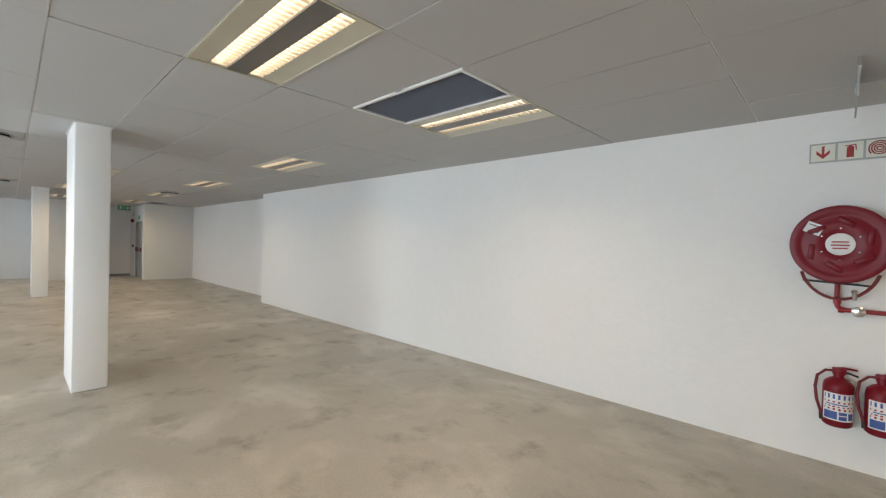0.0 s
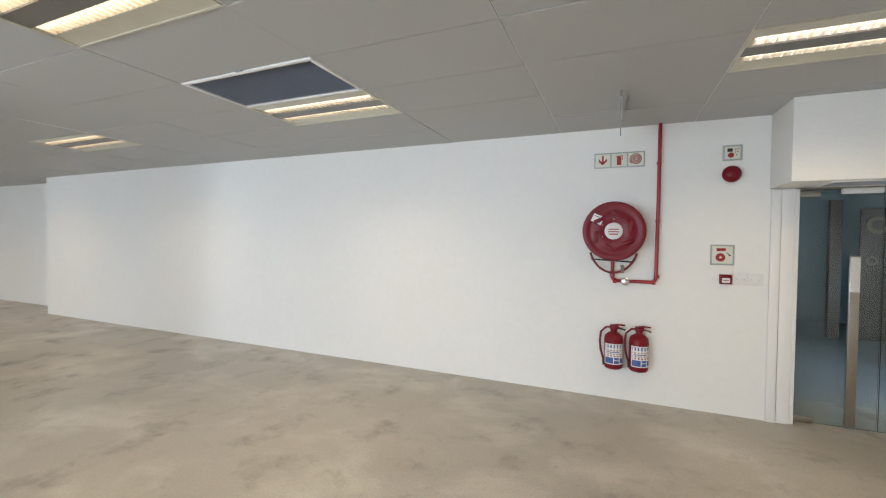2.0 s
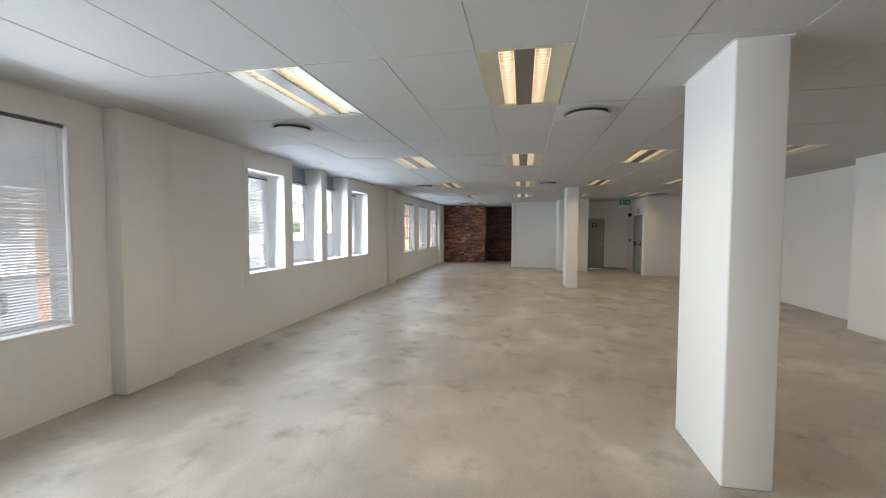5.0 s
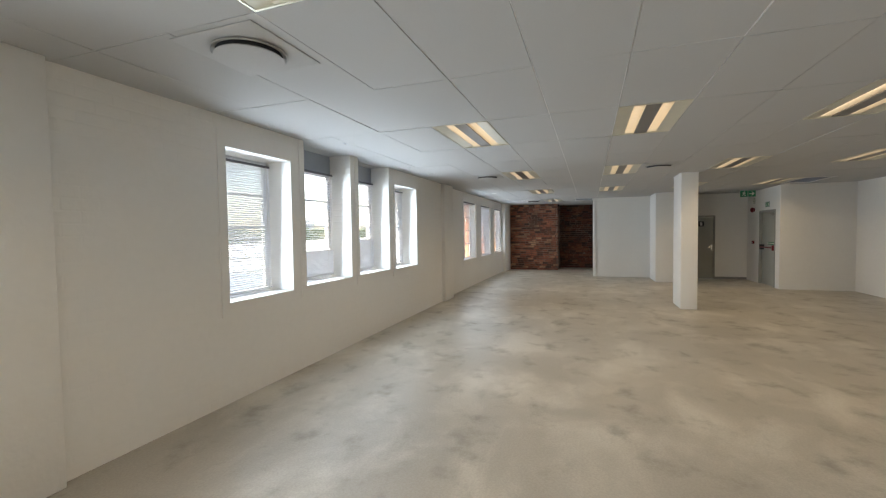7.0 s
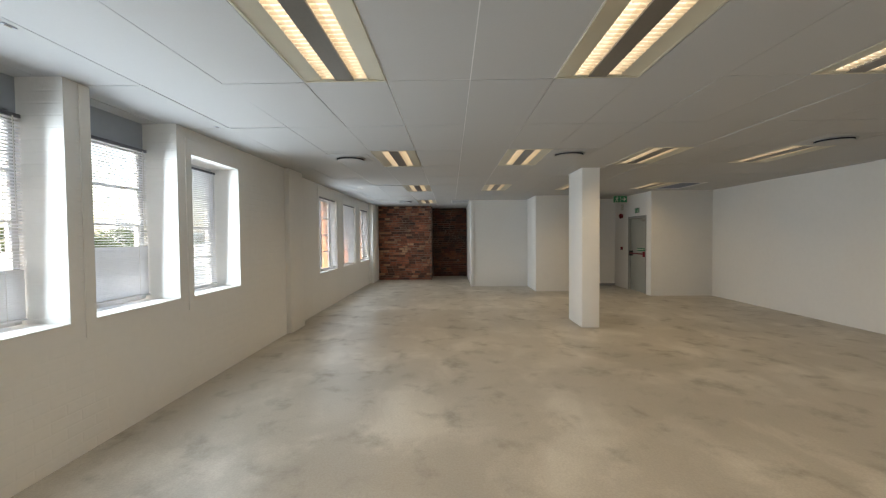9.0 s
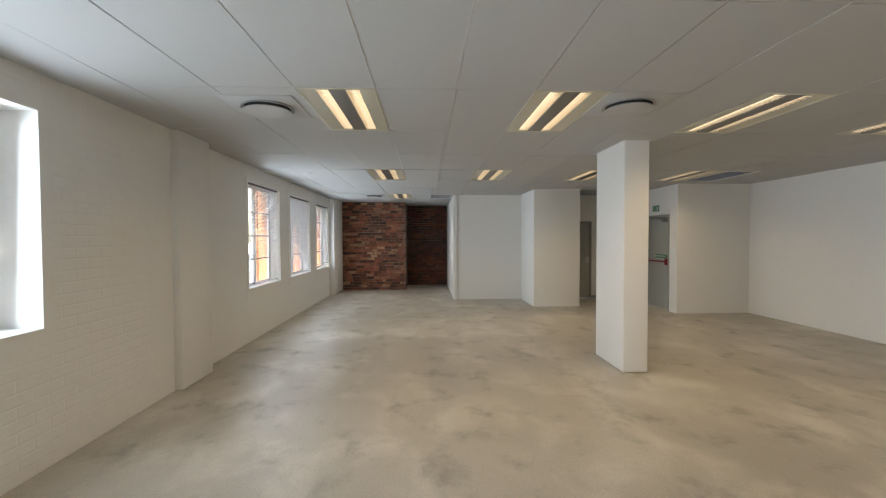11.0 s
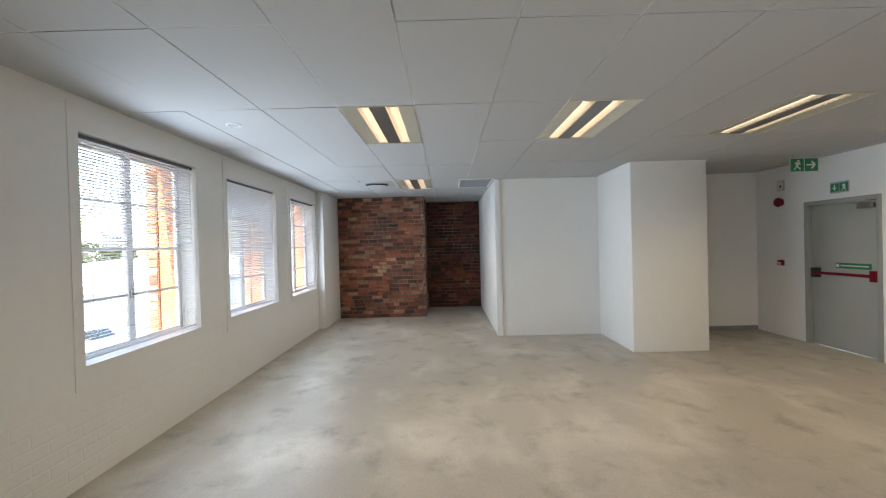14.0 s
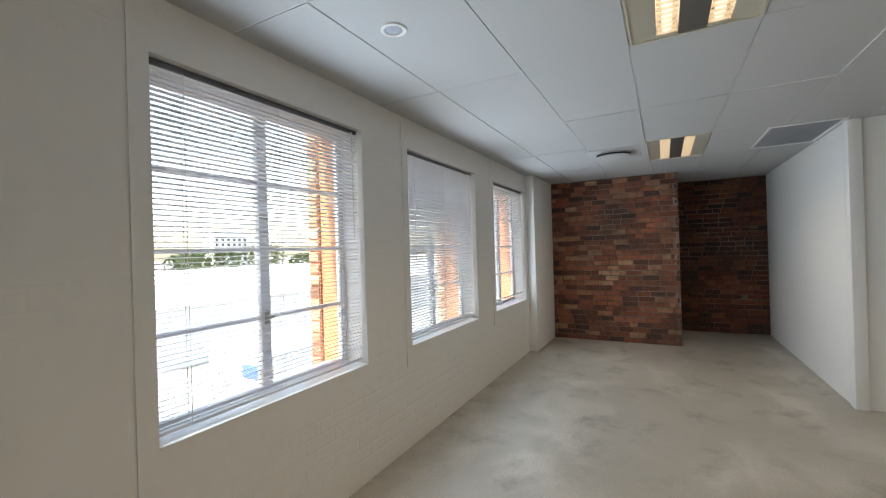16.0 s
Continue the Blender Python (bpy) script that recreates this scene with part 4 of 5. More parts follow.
def extinguisher(x, turn):
    o = thing("fire_extinguisher", "red fire extinguisher with printed label hung on the wall", "fire extinguisher", (x, NORTH - 0.085, 0.30), group="wall fire extinguishers")
    bm = bmesh.new()
    lathe(bm, [(0.07, 0.0), (0.083, 0.012), (0.086, 0.03), (0.086, 0.30), (0.080, 0.335), (0.055, 0.362), (0.030, 0.375), (0.028, 0.40)], Matrix(), 32)
    part("cylinder", (bm, RED), o)
    bm = bmesh.new()
    n0, rr = 14, 0.0868
    for z0, z1, a0, a1, mt in ((0.055, 0.265, -158, -22, 0),):
        ring = [[bm.verts.new((rr * math.cos(radians(a0 + (a1 - a0) * k / n0)), rr * math.sin(radians(a0 + (a1 - a0) * k / n0)), z)) for k in range(n0 + 1)] for z in (z0, z1)]
        for k in range(n0):
            bm.faces.new((ring[0][k], ring[0][k + 1], ring[1][k + 1], ring[1][k]))
    part("label", (bm, LABELWHITE), o, "white and blue instruction label", at=pose(0, 0, 0, 0, 0, turn))
    for z0, z1, a0, a1, mt in ((0.065, 0.125, -150, -98, LABELBLUE), (0.065, 0.095, -92, -62, LABELBLUE), (0.102, 0.125, -92, -62, LABELBLUE), (0.07, 0.12, -56, -32, LABELBLUE), (0.135, 0.150, -150, -30, RED_SIGN), (0.158, 0.168, -146, -40, RED_SIGN), (0.176, 0.184, -140, -60, LABELBLUE), (0.192, 0.204, -150, -34, RED_SIGN), (0.222, 0.256, -150, -34, LABELBLUE)):
        bm = bmesh.new()
        r3 = 0.0874
        ring = [[bm.verts.new((r3 * math.cos(radians(a0 + (a1 - a0) * k / 6)), r3 * math.sin(radians(a0 + (a1 - a0) * k / 6)), z)) for k in range(7)] for z in (z0, z1)]
        for k in range(6):
            bm.faces.new((ring[0][k], ring[0][k + 1], ring[1][k + 1], ring[1][k]))
        part("print_bar", (bm, mt), o, at=pose(0, 0, 0, 0, 0, turn))
    bm = bmesh.new()
    add_cyl(bm, (0, 0, 0.395), (0, 0, 0.43), 0.034, n=14)
    add_box(bm, -0.036, 0.042, -0.02, 0.02, 0.405, 0.448, bevel=0.005)
    part("valve", (bm, RED), o)
    bm = bmesh.new()
    sweep(bm, [(-0.02, 0, 0.44), (0.03, 0, 0.452), (0.10, 0, 0.448)], 0.008, 8)
    part("lever", (bm, RED), o)
    bm = bmesh.new()
    sweep(bm, [(0.0, 0, 0.415), (0.05, 0, 0.418), (0.105, 0, 0.40)], 0.008, 8)
    part("carry_handle", (bm, RUBBER), o)
    bm = bmesh.new()
    sweep(bm, [(-0.02, -0.01, 0.425), (-0.07, -0.01, 0.42), (-0.115, -0.012, 0.37), (-0.125, -0.014, 0.28), (-0.115, -0.018, 0.18), (-0.095, -0.02, 0.11), (-0.085, -0.02, 0.07)], 0.010, 10)
    part("hose", (bm, HOSE), o)
    bm = bmesh.new()
    add_cyl(bm, (-0.087, -0.02, 0.08), (-0.08, -0.02, 0.03), 0.012, 0.017, 12)
    part("nozzle", (bm, RUBBER), o)
    bm = bmesh.new()
    lathe(bm, [(0.013, 0), (0.013, 0.008), (0.004, 0.01)], pose(0.0, -0.018, 0.418, 90), 12)
    part("gauge", (bm, CHROME), o)
    part("bracket", boxes("bracket", [(-0.02, 0.02, 0.06, 0.084, 0.30, 0.42)], RED), o)
    o.matrix_basis = Matrix.Translation((x, NORTH - 0.088, 0.332)) @ Matrix.Diagonal((1, 1, 0.94, 1))
    return o


extinguisher(0.062, 8)
extinguisher(0.286, 18)


def sign_plate(name, label, x0, x1, z0, z1, y, rim=0.012, kind="sign"):
    """Cream plate in a grey rim, facing south on a wall at y."""
    o = thing(name, label, kind, ((x0 + x1) / 2, y, (z0 + z1) / 2))
    hx, hz = (x1 - x0) / 2, (z1 - z0) / 2
    part("rim", boxes("rim", [(-hx, hx, -0.008, -0.0005, -hz, hz)], SIGNGREY, 0.002), o)
    return o, hx, hz


def flat(bmverts, y, material, parent, name="symbol"):
    """A thin raised polygon in the xz plane."""
    n = len(bmverts)
    v = [(x, y, z) for x, z in bmverts] + [(x, y + 0.0012, z) for x, z in bmverts]
    f = [tuple(range(n)), tuple(range(2 * n - 1, n - 1, -1))] + [(i, n + i, n + (i + 1) % n, (i + 1) % n) for i in range(n)]
    return part(name, mesh_of(name, v, f, material), parent)


def disc_pts(cx, cz, r, n=20):
    return [(cx + r * math.cos(2 * math.pi * k / n), cz + r * math.sin(2 * math.pi * k / n)) for k in range(n)]


o, hx, hz = sign_plate("fire_equipment_sign", "cream sign with red arrow, extinguisher and hose reel symbols", -0.152, 0.305, 2.29, 2.44, NORTH)
for k in range(3):
    c = -0.15 + 0.15 * k
    part("panel", boxes("panel", [(c - 0.068, c + 0.068, -0.0105, -0.0085, -0.062, 0.062)], CREAM), o)
Y = -0.0122
flat([(-0.158, 0.05), (-0.142, 0.05), (-0.142, -0.012), (-0.112, 0.02), (-0.112, -0.008), (-0.15, -0.046), (-0.188, -0.008), (-0.188, 0.02), (-0.158, -0.012)], Y, RED_SIGN, o, "arrow")
flat([(-0.02, -0.05), (0.02, -0.05), (0.02, 0.025), (0.008, 0.036), (-0.008, 0.036), (-0.02, 0.025)], Y, RED_SIGN, o, "extinguisher_symbol")
flat([(-0.03, 0.04), (0.03, 0.045), (0.034, 0.0), (0.028, 0.0), (0.024, 0.038), (-0.03, 0.034)], Y, RED_SIGN, o, "extinguisher_symbol")
bm = bmesh.new()
sweep(bm, [(0.15 + r * math.cos(a), Y, r * math.sin(a)) for a, r in ((k * 0.32, 0.006 + 0.0007 * k) for k in range(72))], 0.0040, 4)
part("spiral", (bm, RED_SIGN), o)

o, hx, hz = sign_plate("alarm_sign", "small cream sign with a red bell symbol", 0.935, 1.085, 2.30, 2.44, NORTH)
part("panel", boxes("panel", [(-0.058, 0.058, -0.0105, -0.0085, -0.055, 0.055)], CREAM), o)
flat(disc_pts(-0.012, -0.02, 0.024), Y, RED_SIGN, o)
flat([(-0.04, 0.01), (0.0, 0.01), (0.0, 0.04), (-0.04, 0.04)], Y, RUBBER, o)
for x, z in ((0.022, 0.03), (0.038, 0.01), (0.03, -0.02), (0.042, 0.035), (0.02, 0.005)):
    flat(disc_pts(x, z, 0.006, 8), Y, RED_SIGN, o)
o, hx, hz = sign_plate("call_point_sign", "cream sign with a red fire bell symbol", 0.861, 1.046, 1.361, 1.547, NORTH)
part("panel", boxes("panel", [(-0.078, 0.078, -0.0105, -0.0085, -0.078, 0.078)], CREAM), o)
flat(disc_pts(-0.014, -0.022, 0.038), Y, RED_SIGN, o)
flat(disc_pts(-0.014, -0.022, 0.010, 12), Y - 0.001, CREAM, o)
flat([(-0.045, 0.035), (0.025, 0.035), (0.025, 0.062), (-0.045, 0.062)], Y, RED_SIGN, o)
flat([(0.03, 0.02), (0.034, 0.024), (0.056, 0.002), (0.052, -0.003)], Y, RUBBER, o)
flat(disc_pts(0.056, -0.002, 0.008, 10), Y, RUBBER, o)


def sounder(x, y, z, m):
    s = thing("alarm_sounder", "dark red dome alarm sounder on the wall", "alarm", (x, y, z))
    bm = bmesh.new()
    lathe(bm, [(0.06, 0.0005), (0.062, 0.02), (0.055, 0.03)], m, 24)
    part("base", (bm, RED), s)
    bm = bmesh.new()
    lathe(bm, [(0.052, 0.03), (0.074, 0.045), (0.072, 0.062), (0.055, 0.085), (0.03, 0.096), (0.008, 0.098)], m, 28)
    part("dome", (bm, RED), s)
    return s


def call_point(x, y, z):
    c = thing("call_point", "red break-glass fire call point on the wall", "call point", (x, y, z))
    part("box", boxes("box", [(-0.045, 0.045, -0.045, -0.0005, -0.043, 0.043)], RED, 0.005), c)
    part("window", boxes("window", [(-0.03, 0.03, -0.047, -0.0455, -0.03, 0.012)], LABELWHITE), c, "white break panel")
    part("print_bar", boxes("print_bar", [(-0.022, 0.022, -0.0482, -0.0472, -0.012, -0.006)], RED_SIGN), c)
    return c


sounder(1.0, NORTH, 2.176, pose(0, 0, 0, 90))
call_point(0.98, NORTH, 1.236)
for x0, x1 in ((1.04, 1.145), (1.152, 1.262)):
    p = thing("blank_plate", "white blank electrical wall plate", "wall plate", ((x0 + x1) / 2, NORTH, 1.24))
    h = (x1 - x0) / 2
    part("plate", boxes("plate", [(-h, h, -0.009, -0.0005, -0.052, 0.052)], PLATEWHITE, 0.003), p)
    for s in (-1, 1):
        bm = bmesh.new()
        add_cyl(bm, (s * 0.03, -0.0105, 0), (s * 0.03, -0.008, 0), 0.004, n=10)
        part("screw", (bm, CHROME), p)

s = thing("hanging_sign", "thin grey sign hanging edge-on from the ceiling", "sign", (0.085, 3.85, H))
part("plate", boxes("plate", [(-0.004, 0.004, -0.22, 0.30, -0.215, -0.045)], SIGNGREY, 0.001), s)
part("top_rail", boxes("top_rail", [(-0.009, 0.009, -0.225, 0.305, -0.05, -0.001)], CHROME), s)

# ---- exit recess ----


def exit_door():
    d = tagged(new("door_3"), "grey painted fire exit door, closed, with a red panic bar", "door", kind="structure")
    y = EXIT_Y
    f = 0.06
    part("door_frame", boxes("door_frame", [(EX0, EX0 + f, y - 0.012, y + 0.12, 0.001, EXH), (EX1 - f, EX1, y - 0.012, y + 0.12, 0.001, EXH), (EX0 + f, EX1 - f, y - 0.012, y + 0.12, EXH - f, EXH)], FRAMEGREY, 0.004), d, "grey steel frame")
    leaf = part("leaf", boxes("leaf", [(EX0 + f + 0.004, EX1 - f - 0.004, y + 0.05, y + 0.095, 0.008, EXH - f - 0.004)], DOORGREY, 0.003), d)
    bm = bmesh.new()
    add_cyl(bm, (-18.86, y - 0.03, 1.05), (-18.03, y - 0.03, 1.05), 0.02, n=14)
    bar = part("panic_bar", (bm, RED), d, "red panic bar")
    for x in (-18.86, -18.03):
        part("bar_housing", boxes("bar_housing", [(x - 0.035, x + 0.035, y - 0.045, y + 0.049, 0.98, 1.12)], RUBBER if x < -18.5 else RED, 0.006), bar)
    lab = part("door_notice", boxes("door_notice", [(-18.60, -18.12, y + 0.045, y + 0.0495, 1.125, 1.20)], GREEN, 0.001), d, "green notice strip")
    part("print_bar", boxes("print_bar", [(-18.53, -18.15, y + 0.0435, y + 0.0448, 1.155, 1.172), (-18.59, -18.55, y + 0.0435, y + 0.0448, 1.14, 1.185)], CREAM), lab)
    part("closer_box", boxes("closer_box", [(-18.26, -18.05, y - 0.0, y + 0.049, 1.915, 1.975)], STEEL, 0.004), d)
    bm = bmesh.new()
    sweep(bm, [(-18.16, y - 0.005, 1.978), (-18.3, y - 0.06, 1.985), (-18.12, y - 0.02, 2.02)], 0.007, 8)
    part("closer_arm", (bm, STEEL), d)
    return d


exit_door()
d = tagged(new("door_4"), "plain white flush door, closed, with a black sign", "door", kind="structure")
part("door_frame", boxes("door_frame", [(REC_X - 0.1, REC_X + 0.012, BD0, BD0 + 0.045, 0.001, BDH), (REC_X - 0.1, REC_X + 0.012, BD1 - 0.045, BD1, 0.001, BDH), (REC_X - 0.1, REC_X + 0.012, BD0 + 0.045, BD1 - 0.045, BDH - 0.045, BDH)], FRAMEGREY, 0.004), d, "grey steel frame")
part("leaf", boxes("leaf", [(REC_X - 0.06, REC_X - 0.02, BD0 + 0.048, BD1 - 0.048, 0.006, BDH - 0.048)], DOORGREY, 0.003), d)
part("door_sign", boxes("door_sign", [(REC_X - 0.0195, REC_X - 0.016, 2.37, 2.53, 1.66, 1.82)], RUBBER, 0.001), d, "black square sign")
part("sign_symbol", boxes("sign_symbol", [(REC_X - 0.0155, REC_X - 0.014, 2.42, 2.48, 1.69, 1.79)], LABELWHITE), d)
bm = bmesh.new()
sweep(bm, [(REC_X - 0.02, 2.74, 1.0), (REC_X + 0.03, 2.74, 1.0), (REC_X + 0.035, 2.72, 1.0), (REC_X + 0.035, 2.62, 1.0)], 0.009, 10)
add_box(bm, REC_X - 0.0195, REC_X - 0.014, 2.72, 2.76, 0.9, 1.08, bevel=0.001)
part("handle", (bm, CHROME), d, "chrome lever handle")
structure("baseboard", boxes("baseboard", [(REC_X, REC_X + 0.012, BD1, EXIT_Y - 0.012, 0.001, 0.07)], SKIRT), "low grey skirting in the exit recess", "baseboard")

s = thing("exit_sign", "green exit sign with running figure and arrow hung from the ceiling", "exit sign", (-18.5, 3.235, H))
part("plate", boxes("plate", [(-0.006, 0.006, -0.19, 0.19, -0.235, -0.045)], CREAM, 0.001), s)
for a, b in ((-0.182, -0.006), (0.006, 0.182)):
    part("panel", boxes("panel", [(0.0065, 0.009, a, b, -0.226, -0.054)], GREEN), s, "green panel")
for y in (-0.15, 0.15):
    part("hanger", boxes("hanger", [(-0.002, 0.002, y - 0.004, y + 0.004, -0.045, -0.001)], CHROME), s)


def flat_x(pts, x, material, parent, name="symbol"):
    n = len(pts)
    v = [(x, y, z) for y, z in pts] + [(x + 0.0014, y, z) for y, z in pts]
    f = [tuple(range(n))[::-1], tuple(range(n, 2 * n))] + [(i, (i + 1) % n, n + (i + 1) % n, n + i) for i in range(n)]
    return part(name, mesh_of(name, v, f, material), parent)


flat_x([(0.03, -0.15), (0.03, -0.13), (0.11, -0.13), (0.085, -0.09), (0.11, -0.09), (0.155, -0.14), (0.11, -0.19), (0.085, -0.19), (0.11, -0.15)], 0.0092, CREAM, s, "arrow")
flat_x(disc_pts(-0.08, -0.085, 0.016, 12), 0.0092, CREAM, s, "figure_symbol")
flat_x([(-0.115, -0.10), (-0.06, -0.105), (-0.05, -0.135), (-0.075, -0.135), (-0.085, -0.16), (-0.05, -0.18), (-0.06, -0.215), (-0.075, -0.19), (-0.105, -0.165), (-0.125, -0.2), (-0.15, -0.205), (-0.12, -0.165), (-0.11, -0.125), (-0.14, -0.13)], 0.0092, CREAM, s, "figure_symbol")
o, hx, hz = sign_plate("exit_door_sign", "pale sign with two green squares above the exit door", -18.61, -18.34, 2.15, 2.30, EXIT_Y)
part("panel", boxes("panel", [(-0.122, -0.006, -0.0105, -0.0085, -0.055, 0.055)], GREEN), o, "green panel")
part("panel", boxes("panel", [(0.006, 0.122, -0.0105, -0.0085, -0.055, 0.055)], GREEN), o, "green panel")
flat([(-0.072, 0.04), (-0.056, 0.04), (-0.056, 0.0), (-0.034, 0.0), (-0.064, -0.038), (-0.094, 0.0), (-0.072, 0.0)], Y, CREAM, o, "arrow")
flat([(0.03, -0.04), (0.055, -0.01), (0.045, 0.03), (0.08, 0.04), (0.095, 0.0), (0.08, -0.015), (0.10, -0.04), (0.085, -0.045), (0.065, -0.02), (0.045, -0.045)], Y, CREAM, o, "figure_symbol")
sounder(-19.45, EXIT_Y, 2.12, pose(0, 0, 0, 90))
call_point(-19.45, EXIT_Y, 1.165)
o, hx, hz = sign_plate("alarm_sign", "small cream alarm sign high on the wall", -19.52, -19.38, 2.30, 2.46, EXIT_Y)
part("panel", boxes("panel", [(-0.055, 0.055, -0.0105, -0.0085, -0.065, 0.065)], CREAM), o)
flat(disc_pts(0, -0.01, 0.022, 14), Y, RUBBER, o)

# ---- outside ----
structure("ground", boxes("ground", [(-900, 900, -900, OUT - 0.02, -4.6, -4.5)], ASPHALT), "pale paved yard reaching the horizon", "ground")
for w in WIN_A + WIN_C:
    for x0, x1 in ((w[0] - 0.25, w[0] + 0.012), (w[1] - 0.012, w[1] + 0.25)):
        structure("facade_pier", boxes("facade_pier", [(x0, x1, OUT - 0.03, -4.386, -4.5 if x0 < w[0] else w[2] - 0.3, 3.6)], ORANGE, 0.004), "orange brick pier framing the window outside", "pier")

PIERBRICK = brick_mat("orange_and_buff_brick", [(0.0, (0.46, 0.22, 0.12)), (0.45, (0.52, 0.28, 0.16)), (0.55, (0.60, 0.46, 0.26)), (1.0, (0.68, 0.57, 0.38))])
for w in WIN_C:
    pier = structure("brick_pier", boxes("brick_pier", [(w[0] - 0.24, w[0] + 0.020, OUT - 0.14, OUT - 0.04, 0.3, 3.0)], ORANGE), "orange and buff brick pier outside the window", "pier")
    course = boxes("brick", [(0.0, 0.012, 0.0, 0.09, 0.0, 0.072)], PIERBRICK, 0.003)
    for k in range(30):
        br = new("brick", course)
        br.parent = pier
        br.matrix_basis = pose(w[0] + 0.021, OUT - 0.135, 0.32 + 0.086 * k)


def shed(x0, x1, y0, y1, eave, ridge, label, glazed=True):
    """Low building with a white ribbed pitched roof, its windows and door."""
    h = thing("warehouse", label, "building", ((x0 + x1) / 2, (y0 + y1) / 2, -4.5))
    hx, hy = (x1 - x0) / 2, (y1 - y0) / 2
    part("wall", boxes("wall", [(-hx, hx, -hy, hy, 0, eave)], WALLPALE), h)
    v = [(-hx - .3, -hy - .3, eave), (hx + .3, -hy - .3, eave), (hx + .3, hy + .3, eave), (-hx - .3, hy + .3, eave), (-hx - .3, 0, ridge), (hx + .3, 0, ridge)]
    roof = part("roof", mesh_of("roof", v, [(0, 1, 5, 4), (2, 3, 4, 5), (0, 4, 3), (1, 2, 5), (3, 2, 1, 0)], ROOFWHITE), h)
    n = int(2 * hx / 1.2)
    for k in range(n):
        x = -hx + 2 * hx * (k + 0.5) / n
        d = hy + 0.3
        a = math.atan2(ridge - eave, d)
        part("roof_rib", boxes("roof_rib", [(-0.03, 0.03, 0, d / math.cos(a), 0.0, 0.05)], ROOFWHITE), roof, at=pose(x, 0, ridge, -math.degrees(a), 0, 0))
    for k in range(max(2, int(hx / 2.5)) if glazed else 0):
        x = -hx + 2 * hx * (k + 0.5) / max(2, int(hx / 2.5))
        wn = part("window", boxes("window", [(x - 0.7, x + 0.7, hy, hy + 0.04, eave * 0.4, eave * 0.75)], DARKGLASS), h)
        part("frame", boxes("frame", [(x - 0.75, x - 0.7, hy, hy + 0.06, eave * 0.38, eave * 0.77), (x + 0.7, x + 0.75, hy, hy + 0.06, eave * 0.38, eave * 0.77), (x - 0.03, x + 0.03, hy + 0.04, hy + 0.06, eave * 0.4, eave * 0.75)], FRAME_WHITE), wn)
    return h




def site_office(x0, x1, y0, y1, h):
    """White site cabin: ribbed walls, flat lipped roof, door, louvre and blue notice."""
    o = thing("site_office", "white ribbed metal site cabin with a blue notice", "cabin", ((x0 + x1) / 2, (y0 + y1) / 2, -4.5))
    hx, hy = (x1 - x0) / 2, (y1 - y0) / 2
    part("wall", boxes("wall", [(-hx, hx, -hy, hy, 0.1, h)], WALLPALE), o)
    part("roof", boxes("roof", [(-hx - 0.12, hx + 0.12, -hy - 0.12, hy + 0.12, h, h + 0.14)], ROOFWHITE, 0.02), o)
    part("base", boxes("base", [(-hx + 0.1, hx - 0.1, -hy + 0.1, hy - 0.1, 0.0, 0.1)], ASPHALT), o)
    rib = boxes("wall_rib", [(0, 0.03, -0.05, 0.05, 0.12, h - 0.01)], ROOFWHITE)
    for k in range(int(2 * hy / 0.3)):
        part("wall_rib", rib, o, at=pose(hx, -hy + 0.15 + 0.3 * k, 0))
    for k in range(int(2 * hx / 0.3)):
        part("wall_rib", rib, o, at=pose(-hx + 0.15 + 0.3 * k, hy, 0, 0, 0, 90))
    part("door", boxes("door", [(hx + 0.031, hx + 0.06, -hy + 0.4, -hy + 1.3, 0.12, 2.0)], DOORGREY, 0.005), o, "grey door")
    part("notice", boxes("notice", [(hx + 0.031, hx + 0.05, 0.3, 1.5, 1.2, 1.75)], LABELBLUE, 0.004), o, "blue notice board")
    return o


site_office(-30.5, -25.6, -19.6, -15.8, 2.15)
shed(-62, -26, -52, -26, 3.4, 5.0, "long warehouse with a white sheet metal roof", False)
shed(-22, 8, -50, -28, 3.4, 5.0, "warehouse with a white sheet metal roof")
shed(-110, -66, -60, -30, 3.6, 5.2, "distant warehouse with a white sheet metal roof")
shed(12, 40, -46, -26, 3.6, 5.2, "pale warehouse with a white sheet metal roof")


def tree(x, y, h, seed):
    rnd = random.Random(seed)
    t = thing("tree", "broad green leafy tree beyond the warehouses", "tree", (x, y, -4.5), group="trees beyond the roofs")
    bm = bmesh.new()
    add_cyl(bm, (0, 0, 0), (0.1, 0, h * 0.5), 0.28, 0.15, 10)
    for k in range(5):
        a = k * 1.3 + rnd.random()
        add_cyl(bm, (0.08, 0, h * (0.3 + 0.04 * k)), (math.cos(a) * h * 0.28, math.sin(a) * h * 0.28, h * (0.6 + 0.05 * k)), 0.1, 0.03, 7)
    part("trunk", (bm, BARK), t)
    v, f = [], []
    for _ in range(900):
        a, b, r = rnd.uniform(0, 6.28), rnd.uniform(-0.6, 1.2), rnd.uniform(0.35, 1) ** 0.5
        w = h * (0.42 + 0.12 * math.sin(3 * a + seed))
        c = Vector((w * r * math.cos(b) * math.cos(a), w * r * math.cos(b) * math.sin(a), h * 0.66 + h * 0.3 * r * math.sin(b)))
        u = Vector((rnd.uniform(-1, 1), rnd.uniform(-1, 1), rnd.uniform(-1, 1))).normalized()
        q = u.orthogonal().normalized()
        s = rnd.uniform(0.18, 0.42)
        n = len(v)
        v += [c - u * s, c + q * s * 0.6, c + u * s, c - q * s * 0.6]
        f.append((n, n + 1, n + 2, n + 3))
    part("crown", mesh_of("crown", v, f, LEAF), t)


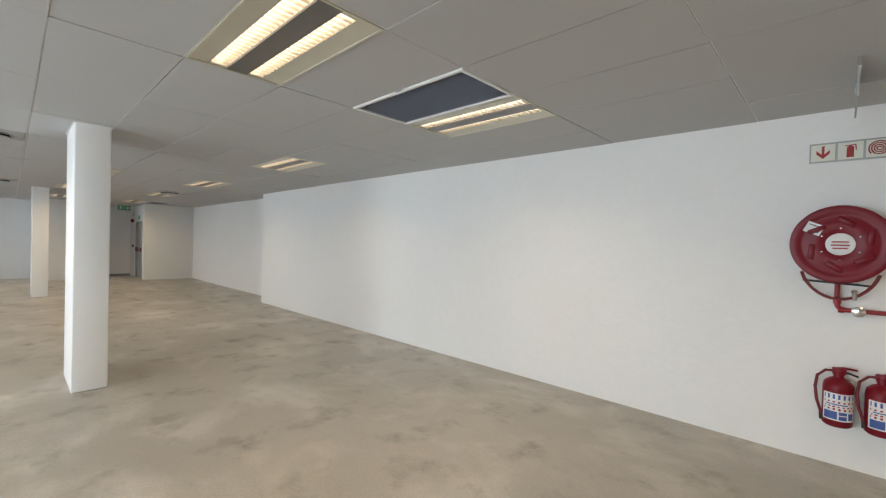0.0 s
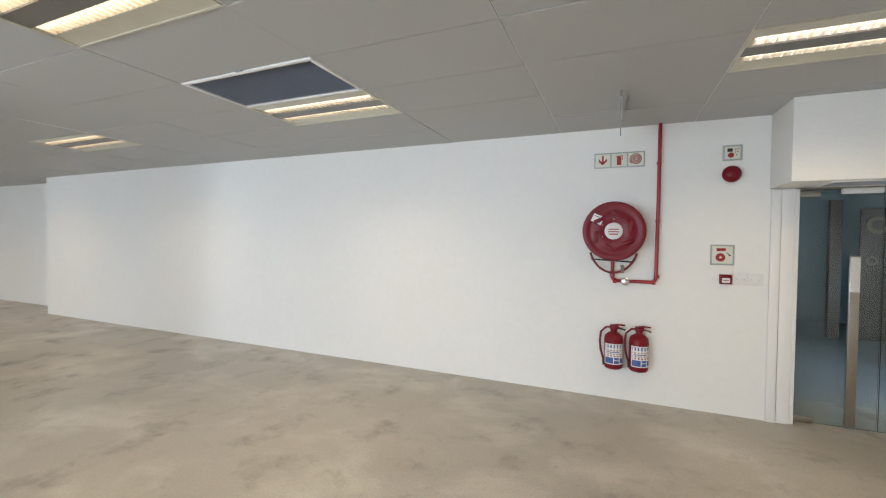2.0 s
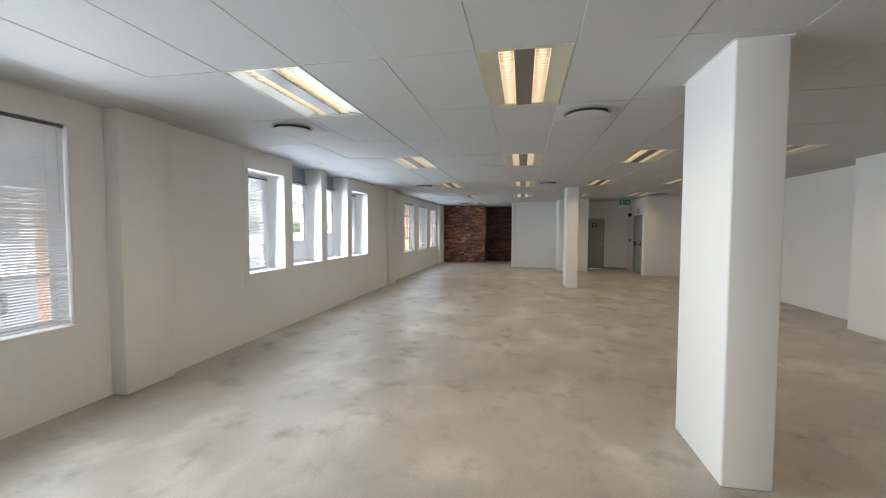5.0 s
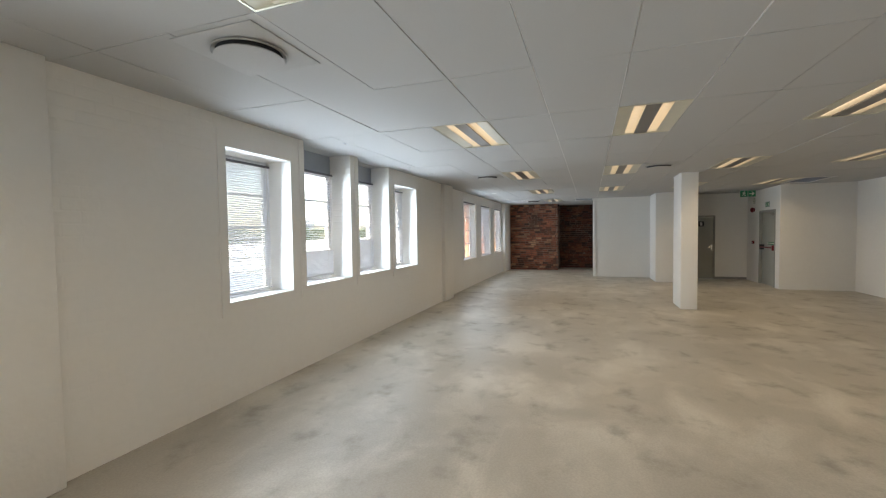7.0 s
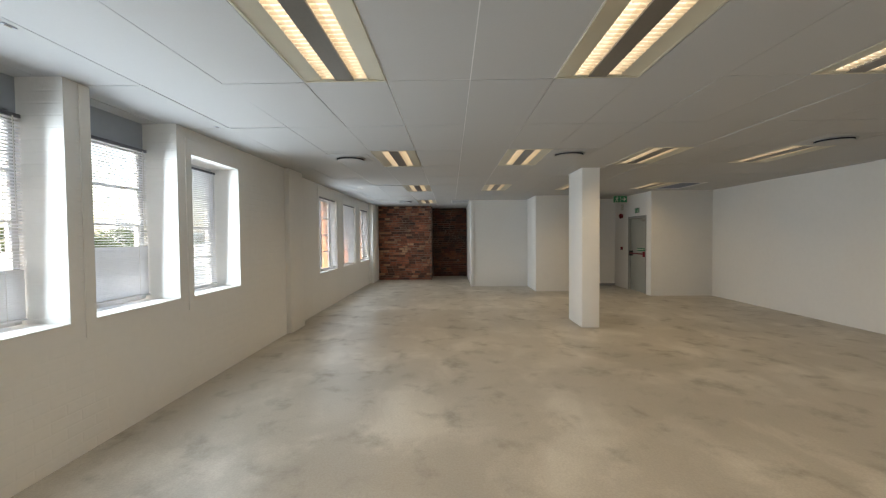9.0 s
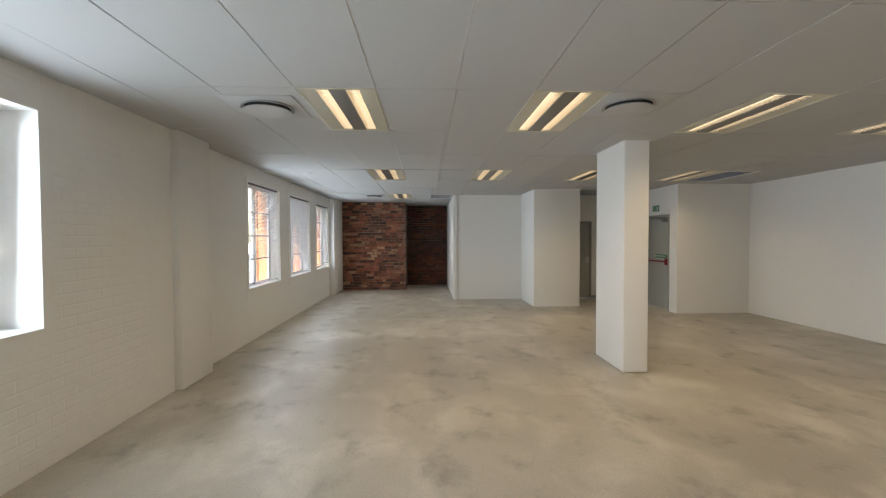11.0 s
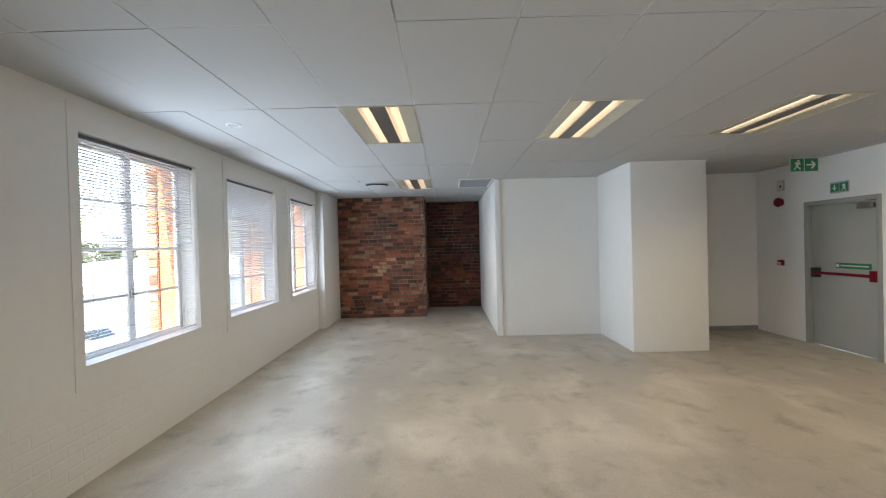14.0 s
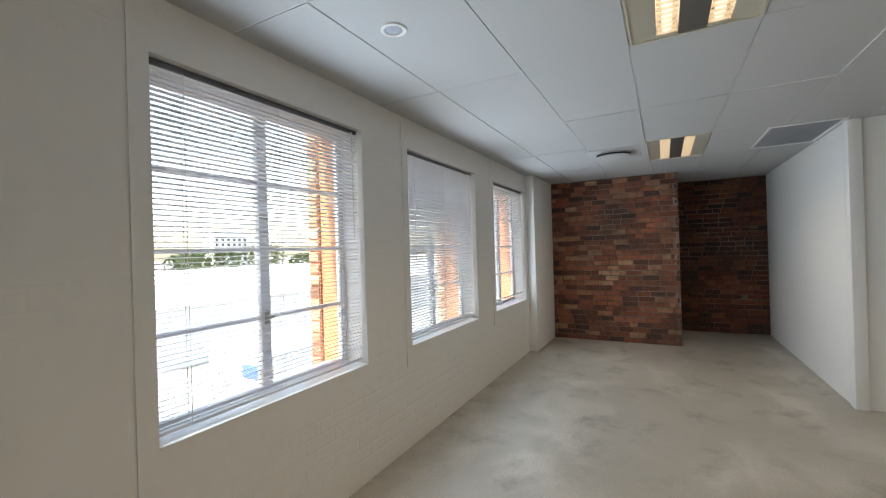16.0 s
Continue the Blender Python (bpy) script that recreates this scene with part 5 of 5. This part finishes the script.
rnd = random.Random(11)
for k in range(26):
    tree(-125 + 6.5 * k + rnd.uniform(-2, 2), -63 - rnd.uniform(0, 10), rnd.uniform(6.6, 9.0), k)


def tower(x, y, w, h, label):
    b = thing("apartment_building", label, "building", (x, y, -4.5))
    part("wall", boxes("wall", [(-w / 2, w / 2, -6, 6, 0, h)], WALLPALE), b)
    part("roof", boxes("roof", [(-w / 2 - .4, w / 2 + .4, -6.4, 6.4, h, h + 0.5)], ROOFWHITE), b)
    for i in range(int(w / 4)):
        for z in range(1, int(h / 3.2)):
            part("window", boxes("window", [(-w / 2 + 1.2 + 4 * i, -w / 2 + 3.2 + 4 * i, 6, 6.05, z * 3.2, z * 3.2 + 1.6)], DARKGLASS), b)


tower(-190, -260, 24, 22, "distant pale multi-storey building")
tower(-140, -330, 20, 26, "distant pale office block above the trees")
tower(-380, -300, 34, 24, "far pale block on the horizon")


def car(x, y, rz):
    c = thing("parked_car", "white parked car in the yard", "car", (x, y, -4.5))
    c.matrix_basis = pose(x, y, -4.5, 0, 0, rz)
    bm = bmesh.new()
    add_box(bm, -2.1, 2.1, -0.86, 0.86, 0.3, 0.85, bevel=0.16, seg=3)
    part("body", (bm, CARWHITE), c)
    bm = bmesh.new()
    v = [bm.verts.new(p) for p in ((-1.3, -.8, .8), (1.2, -.8, .8), (1.2, .8, .8), (-1.3, .8, .8), (-.9, -.62, 1.42), (.6, -.62, 1.42), (.6, .62, 1.42), (-.9, .62, 1.42))]
    for q in FACES:
        bm.faces.new([v[i] for i in q])
    bmesh.ops.bevel(bm, geom=list(bm.edges), offset=0.08, segments=2, affect="EDGES")
    part("cabin", (bm, DARKGLASS), c)
    part("roof", boxes("roof", [(-0.85, 0.55, -0.6, 0.6, 1.40, 1.45)], CARWHITE, 0.02), c)
    for wx in (-1.3, 1.3):
        for s in (-1, 1):
            bm = bmesh.new()
            add_cyl(bm, (wx, s * 0.7, 0.32), (wx, s * 0.9, 0.32), 0.32, n=20)
            wh = part("wheel", (bm, RUBBER), c)
            bm = bmesh.new()
            add_cyl(bm, (wx, s * 0.895, 0.32), (wx, s * 0.91, 0.32), 0.19, n=16)
            part("rim", (bm, CHROME), wh)


car(-31.0, -13.6, 12)
car(-38.5, -24.0, 80)

# ---- bricks ----
BL, BH, BW, J, JH = 0.222, 0.072, 0.028, 0.010, 0.0115


def brick_mesh(name, length, material, seed):
    """A worn brick face block: rounded front edges, front towards +x, length along y."""
    rnd = random.Random(seed)
    e = 0.005
    w = lambda s: rnd.uniform(-s, s)
    v = [(-BW, 0, 0), (-BW, length, 0), (-BW, length, BH), (-BW, 0, BH),
         (-e + w(.001), w(.001), w(.001)), (-e + w(.001), length + w(.001), w(.001)), (-e + w(.001), length + w(.001), BH + w(.001)), (-e + w(.001), w(.001), BH + w(.001)),
         (w(.002), e + w(.003), e + w(.002)), (w(.002), length - e + w(.003), e + w(.002)), (w(.002), length - e + w(.003), BH - e + w(.002)), (w(.002), e + w(.003), BH - e + w(.002))]
    f = []
    for a in (0, 4):
        f += [(a + k, a + (k + 1) % 4, a + 4 + (k + 1) % 4, a + 4 + k) for k in range(4)]
    f.append((8, 9, 10, 11))
    return mesh_of(name, v, f, material)


def brick_wall(parent_name, label, x, y0, y1, material, seed, m=None):
    rnd = random.Random(seed)
    wall = structure(parent_name, boxes(parent_name, [(x - 0.06, x - 0.009, y0, y1, 0.0, H + 0.01)], MORTAR), label, "brick wall")
    shapes = {}
    z, row = 0.004, 0
    while z + BH < H + 0.02:
        y = y0 + 0.002 - (0.5 * (BL + J) if row % 2 else 0) - rnd.uniform(0, 0.07)
        while y < y1 - 0.02:
            length = BL * (0.5 if rnd.random() < 0.13 else rnd.choice((0.86, 0.95, 1.0, 1.0, 1.04)))
            a, b = max(y, y0), min(y + length, y1)
            if b - a > 0.03:
                key = (round(b - a, 2), rnd.randrange(3))
                if key not in shapes:
                    shapes[key] = brick_mesh("brick", b - a, material, len(shapes) + seed)
                br = new("brick", shapes[key])
                br.parent = wall
                br.matrix_basis = pose(x + rnd.uniform(-0.007, 0.004), a, z + rnd.uniform(-0.003, 0.003), rnd.uniform(-0.9, 0.9), 0, rnd.uniform(-0.8, 0.8))
            y += length + J
        z += BH + JH
        row += 1
    return wall


brick_wall("brick_wall_breast", "old red brick chimney breast with worn mixed bricks", WEST, SPIL - 0.03, CHIM_Y, BRICK, 3)
brick_wall("brick_wall_alcove", "dark red brick back wall of the alcove", ALC, CHIM_Y, PART_Y, BRICK_DARK, 7)
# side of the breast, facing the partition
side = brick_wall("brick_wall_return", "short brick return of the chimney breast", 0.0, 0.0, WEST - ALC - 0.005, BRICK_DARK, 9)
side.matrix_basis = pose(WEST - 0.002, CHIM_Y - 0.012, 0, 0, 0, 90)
